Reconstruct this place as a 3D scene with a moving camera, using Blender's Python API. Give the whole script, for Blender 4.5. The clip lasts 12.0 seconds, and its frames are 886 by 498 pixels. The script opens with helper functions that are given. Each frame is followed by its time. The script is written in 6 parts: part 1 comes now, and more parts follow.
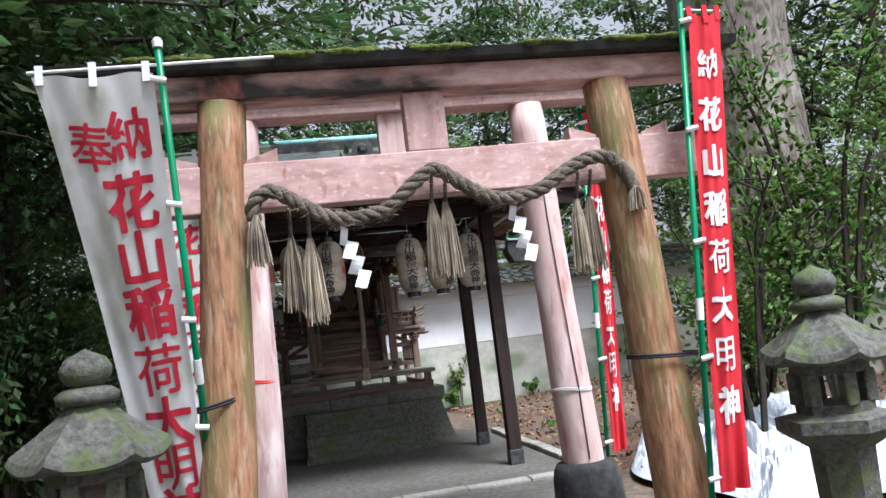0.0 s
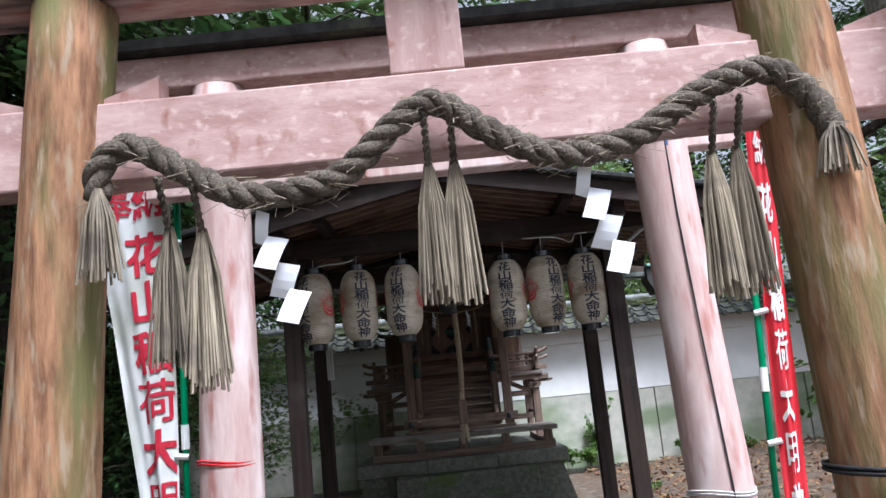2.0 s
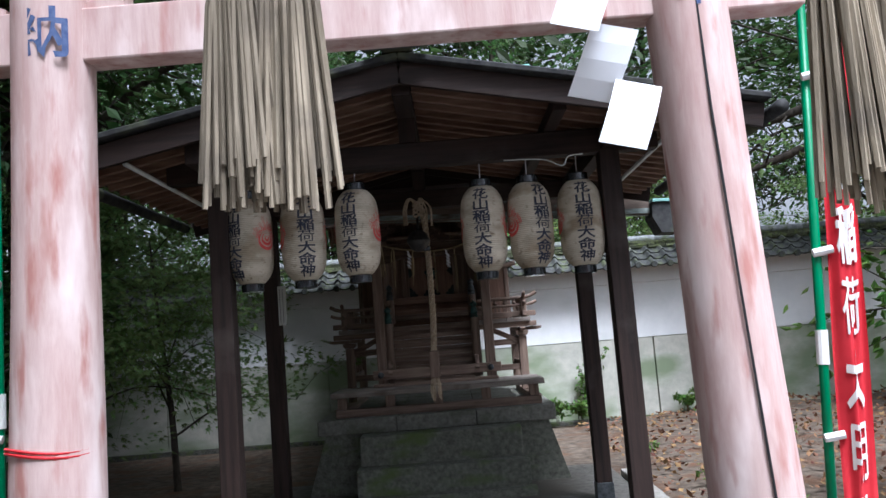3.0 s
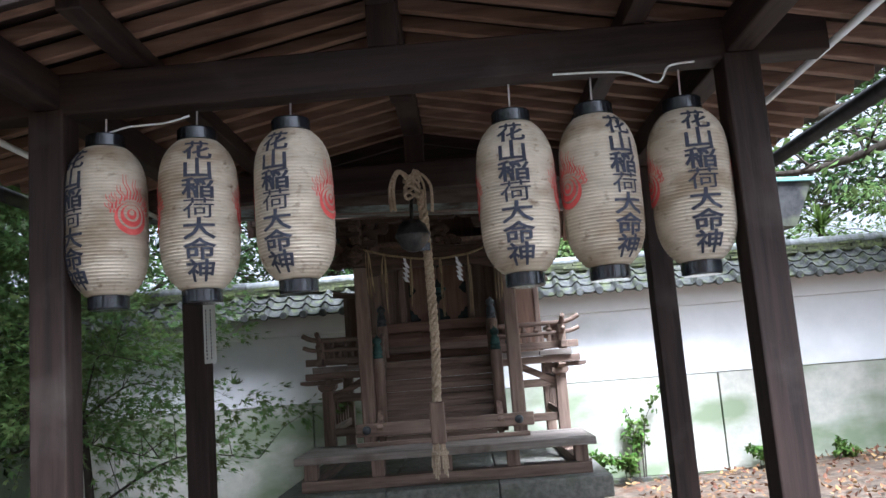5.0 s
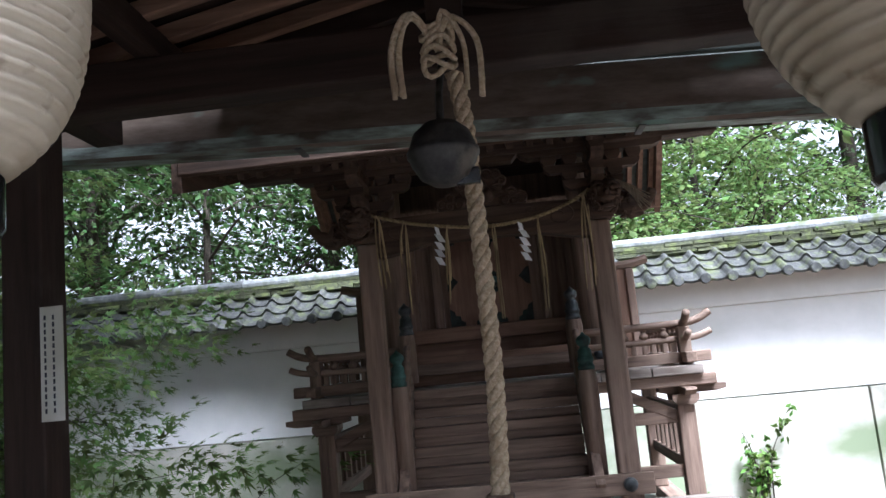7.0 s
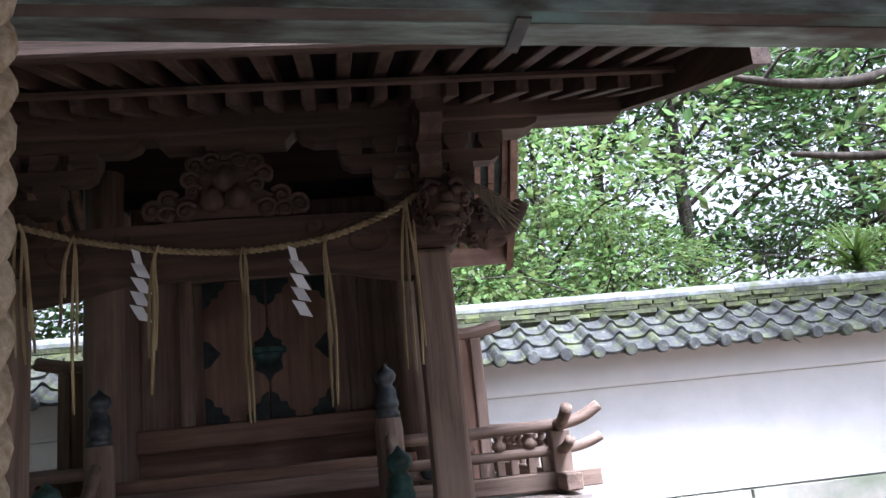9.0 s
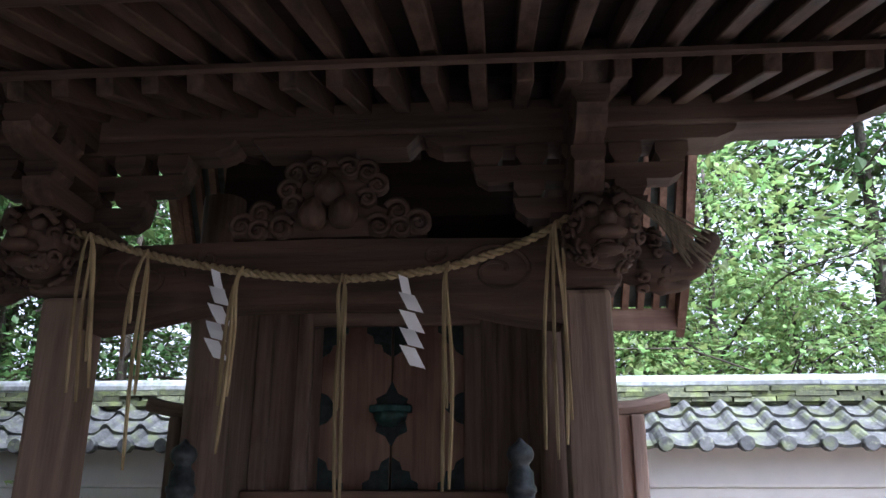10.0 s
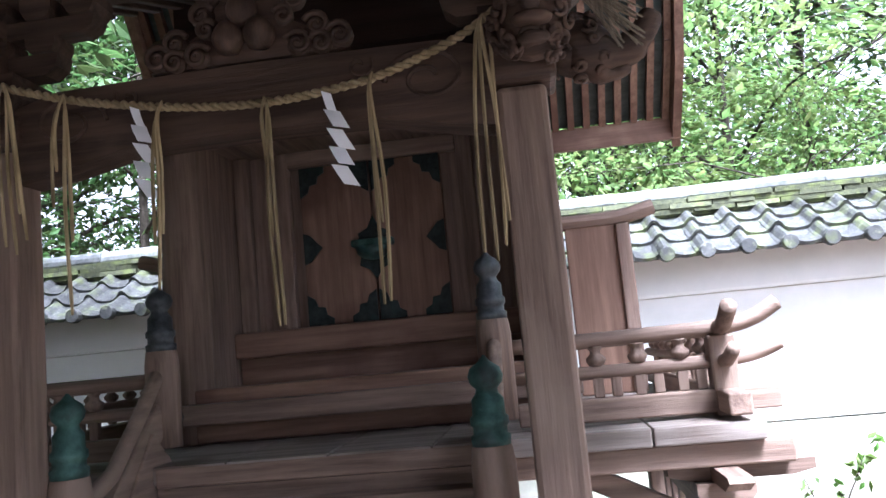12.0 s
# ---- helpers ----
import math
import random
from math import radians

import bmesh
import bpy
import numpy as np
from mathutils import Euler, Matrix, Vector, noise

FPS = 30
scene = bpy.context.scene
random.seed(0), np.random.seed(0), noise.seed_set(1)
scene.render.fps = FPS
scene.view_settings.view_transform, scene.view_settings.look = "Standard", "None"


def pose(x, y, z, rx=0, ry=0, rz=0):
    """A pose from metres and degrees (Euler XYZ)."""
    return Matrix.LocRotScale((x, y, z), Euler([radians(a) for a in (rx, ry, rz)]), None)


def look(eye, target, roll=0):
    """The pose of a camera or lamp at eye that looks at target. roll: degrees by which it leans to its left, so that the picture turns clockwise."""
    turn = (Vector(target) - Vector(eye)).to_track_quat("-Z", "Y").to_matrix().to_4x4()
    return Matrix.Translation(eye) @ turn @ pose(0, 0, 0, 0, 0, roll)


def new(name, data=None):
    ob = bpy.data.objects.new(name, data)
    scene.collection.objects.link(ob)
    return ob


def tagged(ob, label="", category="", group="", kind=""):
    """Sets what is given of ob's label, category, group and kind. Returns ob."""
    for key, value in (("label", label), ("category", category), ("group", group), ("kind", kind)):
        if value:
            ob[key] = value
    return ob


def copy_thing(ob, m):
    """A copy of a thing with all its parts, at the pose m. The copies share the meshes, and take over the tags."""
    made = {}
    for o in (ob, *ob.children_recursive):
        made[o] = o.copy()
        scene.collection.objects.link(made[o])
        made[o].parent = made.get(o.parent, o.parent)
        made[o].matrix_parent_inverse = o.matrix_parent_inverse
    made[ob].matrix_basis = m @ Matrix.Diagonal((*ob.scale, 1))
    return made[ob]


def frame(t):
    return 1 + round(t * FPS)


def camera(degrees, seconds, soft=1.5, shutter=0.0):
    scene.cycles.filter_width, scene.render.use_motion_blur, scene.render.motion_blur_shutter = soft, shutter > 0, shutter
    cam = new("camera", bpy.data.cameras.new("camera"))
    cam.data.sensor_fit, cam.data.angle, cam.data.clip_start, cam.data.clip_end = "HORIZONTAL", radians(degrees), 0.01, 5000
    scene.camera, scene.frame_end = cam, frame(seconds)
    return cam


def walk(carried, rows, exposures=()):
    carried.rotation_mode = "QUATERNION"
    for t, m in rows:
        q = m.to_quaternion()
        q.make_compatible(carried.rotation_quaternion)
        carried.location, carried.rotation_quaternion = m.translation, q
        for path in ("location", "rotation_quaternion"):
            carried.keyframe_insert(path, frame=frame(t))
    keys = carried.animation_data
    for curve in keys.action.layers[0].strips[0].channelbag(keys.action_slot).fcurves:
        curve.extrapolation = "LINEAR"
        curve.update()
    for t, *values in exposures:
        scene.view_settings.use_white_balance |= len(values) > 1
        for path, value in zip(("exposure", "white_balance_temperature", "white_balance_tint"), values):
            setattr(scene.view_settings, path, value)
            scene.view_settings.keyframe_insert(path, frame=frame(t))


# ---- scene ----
# camera and walk
cam = camera(58.8, 12.0)
PATH = [
    (0, (-0.083, -0.122, 1.484), (0.31, 1.827, 1.703), -7.0),
    (0.5, (0.268, 0.292, 1.494), (0.6, 2.252, 1.713), -5.7),
    (1, (0.493, 0.775, 1.508), (0.613, 2.757, 1.741), -6.6),
    (1.5, (0.61, 1.311, 1.545), (0.695, 3.294, 1.793), -5.8),
    (2, (0.746, 1.83, 1.557), (0.752, 3.837, 1.919), -5.7),
    (2.5, (0.832, 2.44, 1.580), (0.809, 4.498, 1.887), -4.9),
    (3, (1.0, 3.04, 1.618), (0.992, 5.112, 1.835), -4.5),
    (3.2, (1.052, 3.25, 1.638), (0.999, 5.31, 1.85), -5.2),
    (4.8, (1.043, 5.2, 1.701), (1.01, 7.19, 1.9), -3.6),
    (5, (1.032, 5.469, 1.697), (0.989, 7.449, 1.977), -4.5),
    (5.5, (1.038, 6.085, 1.755), (0.843, 8.043, 2.111), -3.0),
    (6, (0.91, 6.72, 1.779), (0.759, 8.689, 2.1), -1.4),
    (6.5, (0.886, 7.24, 1.795), (0.733, 9.215, 2.071), -6.0),
    (6.7, (0.892, 7.523, 1.812), (0.719, 9.495, 2.091), -5.5),
    (8.3, (0.985, 9.117, 1.97), (1.062, 11.081, 2.345), -4.8),
    (8.5, (1.017, 9.294, 1.967), (1.12, 11.254, 2.35), -4.6),
    (9, (1.133, 9.706, 1.995), (1.393, 11.641, 2.432), -5.8),
    (9.5, (1.258, 10.067, 2.028), (1.258, 12.003, 2.532), -4.4),
    (10, (1.207, 10.259, 2.052), (1.07, 12.156, 2.67), 0.1),
    (10.5, (1.204, 10.336, 2.08), (0.78, 12.164, 2.77), 1.6),
    (11, (1.228, 10.364, 2.064), (0.747, 12.214, 2.65), 0.1),
    (11.5, (1.253, 10.374, 2.015), (0.933, 12.314, 2.378), -3.3),
    (12, (1.392, 10.353, 1.981), (1.172, 12.326, 2.223), -5.4),
]

EXPOSURES = [(t, e, k, 13 if t < 8 else 19) for t, e, k in ((0.0, 0.8, 5750), (0.5, 0.85, 5700), (1.0, 0.9, 5600), (2.0, 0.75, 5600), (2.5, 0.6, 5600), (3.0, 0.75, 5500), (5.0, 1.95, 5450), (6.0, 2.05, 5550), (6.5, 1.95, 5500), (8.5, 2.2, 5450), (9.5, 2.1, 5400), (10.5, 2.72, 5300), (11.0, 3.25, 5250), (11.5, 3.15, 5300), (12.0, 2.9, 5350))]
walk(cam, [(t, look(eye, target, roll)) for t, eye, target, roll in PATH], EXPOSURES)

# world and sun: bright overcast over a wooded hill
SUN_UP, SUN_ROUND = 62, 150
world = bpy.data.worlds.new("sky")
scene.world = world
world.use_nodes = True
wn = world.node_tree.nodes
sky = wn.new("ShaderNodeTexSky")
sky.sky_type = "NISHITA"
sky.sun_disc = False
sky.sun_elevation, sky.sun_rotation = radians(SUN_UP), radians(SUN_ROUND)
sky.dust_density, sky.air_density, sky.ozone_density = 5.0, 1.0, 0.6
wn["Background"].inputs["Strength"].default_value = 0.12
haze = wn.new("ShaderNodeHueSaturation")
haze.inputs["Saturation"].default_value = 0.15
world.node_tree.links.new(sky.outputs["Color"], haze.inputs["Color"])
world.node_tree.links.new(haze.outputs["Color"], wn["Background"].inputs["Color"])
sun = new("sun", bpy.data.lights.new("sun", "SUN"))
sun.data.energy, sun.data.angle, sun.data.color = 5.0, radians(22), (1.0, 0.98, 0.95)
sun.matrix_world = look((0, 0, 30), (-30 * math.cos(radians(SUN_UP)) * math.sin(radians(SUN_ROUND)), -30 * math.cos(radians(SUN_UP)) * math.cos(radians(SUN_ROUND)), 30 - 30 * math.sin(radians(SUN_UP))))

# materials
def mat(name, c1, c2, scale=(6, 6, 6), rough=0.75, bump=0.3, stain=None, stain_scale=1.2, stain_at=0.55, metal=0.0, spread=(0.35, 0.68), per_piece=0.0, leaf=0.0, spec=0.3, detail=8.0, second=None, second_scale=8.0, second_at=0.6):
    m = bpy.data.materials.new(name)
    m.use_nodes = True
    n, l = m.node_tree.nodes, m.node_tree.links
    b = n["Principled BSDF"]
    b.inputs["Roughness"].default_value, b.inputs["Metallic"].default_value = rough, metal
    b.inputs["Specular IOR Level"].default_value = spec
    tc, mp, nz, rp = n.new("ShaderNodeTexCoord"), n.new("ShaderNodeMapping"), n.new("ShaderNodeTexNoise"), n.new("ShaderNodeValToRGB")
    mp.inputs["Scale"].default_value = scale
    nz.inputs["Scale"].default_value, nz.inputs["Detail"].default_value, nz.inputs["Roughness"].default_value = 1.0, detail, 0.65
    co = tc.outputs["Object"]
    if per_piece and not leaf:
        oi, ad = n.new("ShaderNodeObjectInfo"), n.new("ShaderNodeVectorMath")
        l.new(co, ad.inputs[0])
        l.new(oi.outputs["Location"], ad.inputs[1])
        co = ad.outputs["Vector"]
    l.new(co, mp.inputs["Vector"])
    l.new(mp.outputs["Vector"], nz.inputs["Vector"])
    l.new(nz.outputs["Fac"], rp.inputs["Fac"])
    rp.color_ramp.elements[0].position, rp.color_ramp.elements[0].color = spread[0], (*c1, 1)
    rp.color_ramp.elements[1].position, rp.color_ramp.elements[1].color = spread[1], (*c2, 1)
    out = rp.outputs["Color"]
    for stain, stain_scale, stain_at in ((stain, stain_scale, stain_at), (second, second_scale, second_at)):
        if not stain:
            continue
        n2, r2, mx = n.new("ShaderNodeTexNoise"), n.new("ShaderNodeValToRGB"), n.new("ShaderNodeMix")
        mp2 = n.new("ShaderNodeMapping")
        k = stain_scale if isinstance(stain_scale, tuple) else (stain_scale,) * 3
        mp2.inputs["Scale"].default_value = k
        n2.inputs["Scale"].default_value, n2.inputs["Detail"].default_value = 1.0, 5.0
        l.new(co, mp2.inputs["Vector"])
        l.new(mp2.outputs["Vector"], n2.inputs["Vector"])
        l.new(n2.outputs["Fac"], r2.inputs["Fac"])
        r2.color_ramp.elements[0].position, r2.color_ramp.elements[1].position = stain_at - 0.06, stain_at + 0.1
        mx.data_type = "RGBA"
        l.new(r2.outputs["Color"], mx.inputs["Factor"])
        l.new(out, mx.inputs[6])
        mx.inputs[7].default_value = (*stain, 1)
        out = mx.outputs[2]
    if per_piece:
        hs, g, mm = n.new("ShaderNodeHueSaturation"), n.new("ShaderNodeObjectInfo" if not leaf else "ShaderNodeNewGeometry"), n.new("ShaderNodeMapRange")
        mm.inputs["To Min"].default_value, mm.inputs["To Max"].default_value = 1 - per_piece, 1 + per_piece
        l.new(g.outputs["Random" if not leaf else "Random Per Island"], mm.inputs["Value"])
        l.new(mm.outputs["Result"], hs.inputs["Value"])
        if leaf:
            m3 = n.new("ShaderNodeMapRange")
            m3.inputs["To Min"].default_value, m3.inputs["To Max"].default_value = 0.47, 0.53
            l.new(g.outputs["Random Per Island"], m3.inputs["Value"])
            l.new(m3.outputs["Result"], hs.inputs["Hue"])
        l.new(out, hs.inputs["Color"])
        out = hs.outputs["Color"]
    l.new(out, b.inputs["Base Color"])
    if bump:
        bp = n.new("ShaderNodeBump")
        bp.inputs["Strength"].default_value, bp.inputs["Distance"].default_value = bump, 0.01
        l.new(nz.outputs["Fac"], bp.inputs["Height"])
        l.new(bp.outputs["Normal"], b.inputs["Normal"])
    if leaf:
        tr, ms = n.new("ShaderNodeBsdfTranslucent"), n.new("ShaderNodeMixShader")
        l.new(out, tr.inputs["Color"])
        ms.inputs["Fac"].default_value = leaf
        l.new(b.outputs["BSDF"], ms.inputs[1])
        l.new(tr.outputs["BSDF"], ms.inputs[2])
        l.new(ms.outputs["Shader"], n["Material Output"].inputs["Surface"])
    return m


GRAIN = {"x": (1.6, 26, 26), "y": (26, 1.6, 26), "z": (26, 26, 1.6)}
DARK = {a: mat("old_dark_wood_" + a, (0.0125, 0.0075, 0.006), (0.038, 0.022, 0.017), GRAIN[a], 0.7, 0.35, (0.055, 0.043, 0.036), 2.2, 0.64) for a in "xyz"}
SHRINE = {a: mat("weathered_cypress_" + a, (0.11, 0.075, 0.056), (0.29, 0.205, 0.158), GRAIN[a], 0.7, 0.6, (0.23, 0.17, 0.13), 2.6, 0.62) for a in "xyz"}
# the same cypress in darker colours, for porch beam, brackets, carvings and rafters
DARK_CYPRESS = {a: mat("dark_cypress_" + a, (0.032, 0.020, 0.0145), (0.115, 0.072, 0.051), GRAIN[a], 0.7, 0.6, (0.13, 0.09, 0.066), 2.6, 0.64) for a in "xyz"}
REDDISH = {a: mat("sheltered_cypress_" + a, (0.13, 0.074, 0.05), (0.27, 0.165, 0.115), GRAIN[a], 0.65, 0.3, (0.10, 0.05, 0.035), 2.0, 0.58) for a in "xyz"}
PINK = {a: mat("faded_vermilion_paint_" + a, (0.36, 0.21, 0.187), (0.53, 0.375, 0.34), {"x": (5, 14, 14), "z": (14, 14, 3)}[a], 0.72, 0.35, (0.60, 0.45, 0.41), (22, 30, 30), 0.625, second=(0.27, 0.12, 0.09), second_scale=(16, 22, 10), second_at=0.66) for a in "xz"}
PALE_PINK = mat("chalky_vermilion_paint", (0.48, 0.315, 0.285), (0.63, 0.49, 0.455), (16, 16, 2.2), 0.75, 0.25, (0.78, 0.66, 0.63), (5, 5, 1.6), 0.58, second=(0.42, 0.20, 0.17), second_scale=(14, 14, 3.0), second_at=0.62)
LOG = mat("weathered_orange_log", (0.15, 0.07, 0.036), (0.45, 0.24, 0.125), (30, 30, 4.5), 0.75, 1.0, (0.16, 0.145, 0.055), (7, 7, 1.3), 0.51, second=(0.36, 0.27, 0.18), second_scale=(34, 34, 7.0), second_at=0.60)
MOSS = mat("green_moss", (0.045, 0.07, 0.012), (0.15, 0.19, 0.04), (45, 45, 45), 0.95, 1.0, (0.04, 0.035, 0.02), 6.0, 0.56)
STREAKED = mat("black_streaked_vermilion_paint", (0.45, 0.26, 0.23), (0.61, 0.44, 0.40), (9, 26, 26), 0.72, 0.4, (0.045, 0.04, 0.034), (1.5, 6.0, 5.0), 0.575, second=(0.36, 0.13, 0.09), second_scale=(6, 16, 3.0), second_at=0.62)
BLACK_TILE = mat("sooty_black_board", (0.012, 0.012, 0.013), (0.05, 0.05, 0.048), (9, 9, 9), 0.8, 0.4, (0.10, 0.11, 0.06), 3.0, 0.62)
STONE = mat("lichened_granite", (0.046, 0.047, 0.04), (0.14, 0.137, 0.118), (34, 34, 34), 0.9, 1.0, (0.08, 0.10, 0.042), 9.0, 0.53, second=(0.045, 0.045, 0.04), second_scale=16.0, second_at=0.62)
CAPSTONE = mat("smooth_grey_stone", (0.12, 0.118, 0.10), (0.24, 0.235, 0.205), (18, 18, 18), 0.85, 0.4, (0.10, 0.11, 0.07), 3.0, 0.58)
MOSSY = mat("mossy_step_stone", (0.085, 0.088, 0.07), (0.20, 0.20, 0.165), (22, 22, 22), 0.9, 0.6, (0.10, 0.135, 0.05), (2.2, 2.2, 5.0), 0.57)
PLASTER = mat("white_lime_plaster", (0.76, 0.77, 0.76), (0.84, 0.84, 0.83), (3, 3, 3), 0.85, 0.05, (0.68, 0.69, 0.66), (0.8, 0.8, 2.2), 0.66)
MORTAR = mat("stained_grey_render", (0.40, 0.40, 0.34), (0.54, 0.53, 0.46), (5, 5, 5), 0.9, 0.12, (0.22, 0.27, 0.17), (0.7, 0.7, 1.5), 0.5)
TILE = mat("grey_kiln_tile", (0.024, 0.026, 0.026), (0.075, 0.077, 0.074), (22, 22, 22), 0.6, 0.6, (0.08, 0.095, 0.04), (9, 9, 9), 0.57, per_piece=0.3, spec=0.4, second=(0.15, 0.16, 0.11), second_scale=(26, 26, 26), second_at=0.64)
RIDGE_ROLL = mat("pale_ridge_tile", (0.10, 0.108, 0.11), (0.24, 0.25, 0.25), (14, 14, 14), 0.6, 0.3, (0.09, 0.11, 0.05), (6, 6, 6), 0.58, per_piece=0.3)
MOSS_TILE = mat("moss_grown_tile", (0.045, 0.049, 0.034), (0.105, 0.115, 0.06), (30, 30, 30), 0.95, 0.9, (0.12, 0.145, 0.055), (11, 11, 16), 0.56, per_piece=0.3)
BRONZE = mat("blackened_bronze", (0.008, 0.012, 0.012), (0.028, 0.042, 0.04), (30, 30, 30), 0.5, 0.3, (0.02, 0.05, 0.045), 8.0, 0.6, metal=0.3)
PAPER = mat("aged_lantern_paper", (0.41, 0.355, 0.27), (0.58, 0.515, 0.405), (5, 5, 14), 0.8, 0.2, (0.29, 0.23, 0.155), (3.5, 3.5, 7), 0.53, second=(0.20, 0.15, 0.10), second_scale=(24, 24, 30), second_at=0.66)
LACQUER = mat("black_lacquer", (0.008, 0.009, 0.011), (0.02, 0.022, 0.026), (12, 12, 12), 0.16, 0.05, spec=0.7)
INK = mat("black_brush_ink", (0.022, 0.025, 0.04), (0.05, 0.055, 0.075), (40, 40, 40), 0.8, 0.0)
BLUE_INK = mat("blue_brush_ink", (0.05, 0.08, 0.19), (0.11, 0.15, 0.28), (40, 40, 40), 0.8, 0.0)
RED_INK = mat("red_crest_paint", (0.50, 0.055, 0.05), (0.66, 0.14, 0.12), (30, 30, 30), 0.8, 0.0)
GOLD_STRAW = mat("golden_straw", (0.22, 0.165, 0.085), (0.48, 0.38, 0.22), (60, 60, 4), 0.8, 0.4, (0.20, 0.15, 0.08), 9.0, 0.58, per_piece=0.3)
STRAW = mat("dry_rice_straw", (0.13, 0.105, 0.072), (0.38, 0.32, 0.235), (60, 60, 4), 0.85, 0.4, (0.15, 0.125, 0.095), 9.0, 0.56, per_piece=0.3)
OLD_ROPE = mat("weathered_straw_rope", (0.028, 0.023, 0.018), (0.24, 0.20, 0.155), (120, 120, 120), 0.9, 1.0, (0.055, 0.043, 0.032), 9.0, 0.56, spread=(0.3, 0.72))
HEMP = mat("pale_hemp_rope", (0.34, 0.255, 0.165), (0.62, 0.52, 0.39), (80, 80, 80), 0.85, 0.8, (0.28, 0.21, 0.14), 4.0, 0.62)
WHITE_PAPER = mat("white_folded_paper", (0.80, 0.82, 0.86), (0.88, 0.89, 0.92), (4, 4, 4), 0.7, 0.05)
COPPER = mat("patinated_copper", (0.085, 0.064, 0.05), (0.165, 0.128, 0.105), (5, 20, 20), 0.5, 0.2, (0.20, 0.33, 0.30), (2.4, 7, 6), 0.63, metal=0.25)
VERDIGRIS = mat("green_verdigris", (0.022, 0.062, 0.052), (0.075, 0.155, 0.135), (22, 22, 22), 0.55, 0.3, (0.03, 0.03, 0.03), 9.0, 0.58, metal=0.3)
PATINA = mat("streaked_patina", (0.10, 0.10, 0.088), (0.33, 0.42, 0.39), (4, 24, 24), 0.6, 0.3, (0.06, 0.045, 0.035), (3.5, 9, 9), 0.55)
SLATE_COPPER = mat("dark_slate_copper", (0.04, 0.047, 0.043), (0.085, 0.098, 0.09), (6, 18, 18), 0.8, 0.2, (0.05, 0.075, 0.07), (2, 6, 6), 0.66)
TEAL = mat("teal_copper_sheet", (0.14, 0.33, 0.30), (0.27, 0.50, 0.455), (6, 6, 6), 0.5, 0.1, (0.10, 0.13, 0.12), 3.0, 0.63)
LEAD = mat("grey_cast_metal", (0.035, 0.04, 0.043), (0.11, 0.12, 0.125), (22, 22, 22), 0.45, 0.3, metal=0.4)
IRON = mat("dull_iron_bell", (0.028, 0.028, 0.03), (0.085, 0.083, 0.08), (14, 14, 14), 0.5, 0.2, (0.12, 0.11, 0.095), 7.0, 0.6, metal=0.4)
GREEN_POLE = mat("green_plastic_pole", (0.0, 0.155, 0.06), (0.0, 0.21, 0.085), (3, 3, 3), 0.4, 0.0)
CLEAR = mat("white_plastic_joint", (0.62, 0.64, 0.62), (0.75, 0.77, 0.75), (9, 9, 9), 0.4, 0.0)
WHITE_CLOTH = mat("grubby_white_cloth", (0.56, 0.575, 0.56), (0.68, 0.69, 0.675), (3, 3, 3), 0.9, 0.08, (0.43, 0.44, 0.385), (5, 5, 1.6), 0.56)
RED_CLOTH = mat("red_cotton_cloth", (0.44, 0.012, 0.022), (0.56, 0.03, 0.04), (4, 4, 4), 0.85, 0.08)
DYE_RED = mat("red_dye_lettering", (0.42, 0.015, 0.035), (0.50, 0.03, 0.05), (14, 14, 14), 0.9, 0.0)
DYE_WHITE = mat("white_dye_lettering", (0.72, 0.70, 0.68), (0.80, 0.78, 0.76), (14, 14, 14), 0.9, 0.0)
BLACK_CORD = mat("black_cord", (0.012, 0.012, 0.014), (0.03, 0.03, 0.032), (60, 60, 60), 0.7, 0.3)
RED_CORD = mat("red_plastic_string", (0.55, 0.02, 0.03), (0.62, 0.05, 0.05), (60, 60, 60), 0.5, 0.1)
SILVER_CORD = mat("clear_plastic_string", (0.52, 0.50, 0.50), (0.66, 0.64, 0.64), (60, 60, 60), 0.35, 0.1)
TARP = mat("white_plastic_sheeting", (0.42, 0.46, 0.52), (0.56, 0.60, 0.66), (2, 2, 2), 0.45, 0.1)
SOIL = mat("earth_with_leaf_litter", (0.045, 0.034, 0.025), (0.155, 0.12, 0.088), (9, 9, 9), 0.95, 1.0, (0.10, 0.055, 0.032), 3.0, 0.56, detail=12.0)
PAVING = mat("worn_grey_paving", (0.065, 0.06, 0.052), (0.15, 0.142, 0.125), (14, 14, 14), 0.9, 0.4, (0.085, 0.075, 0.06), 1.3, 0.55, detail=12.0)
KERB = mat("pale_kerb_stone", (0.22, 0.208, 0.18), (0.36, 0.342, 0.305), (24, 24, 24), 0.9, 0.5, (0.20, 0.19, 0.15), 3.0, 0.57)
BARK = mat("rough_grey_bark", (0.09, 0.075, 0.062), (0.36, 0.315, 0.275), (14, 14, 4), 0.95, 1.0, (0.36, 0.34, 0.29), 1.6, 0.55, second=(0.10, 0.095, 0.06), second_scale=5.0, second_at=0.58)
DARK_BARK = mat("dark_twig_bark", (0.022, 0.018, 0.013), (0.07, 0.058, 0.045), (20, 20, 7), 0.95, 0.6)
LEAF = mat("forest_leaf", (0.028, 0.06, 0.017), (0.075, 0.125, 0.038), (2, 2, 2), 0.5, 0.0, per_piece=0.5, leaf=0.45)
MAPLE_LEAF = mat("maple_leaf", (0.095, 0.155, 0.046), (0.20, 0.28, 0.095), (2, 2, 2), 0.55, 0.0, per_piece=0.4, leaf=0.58)
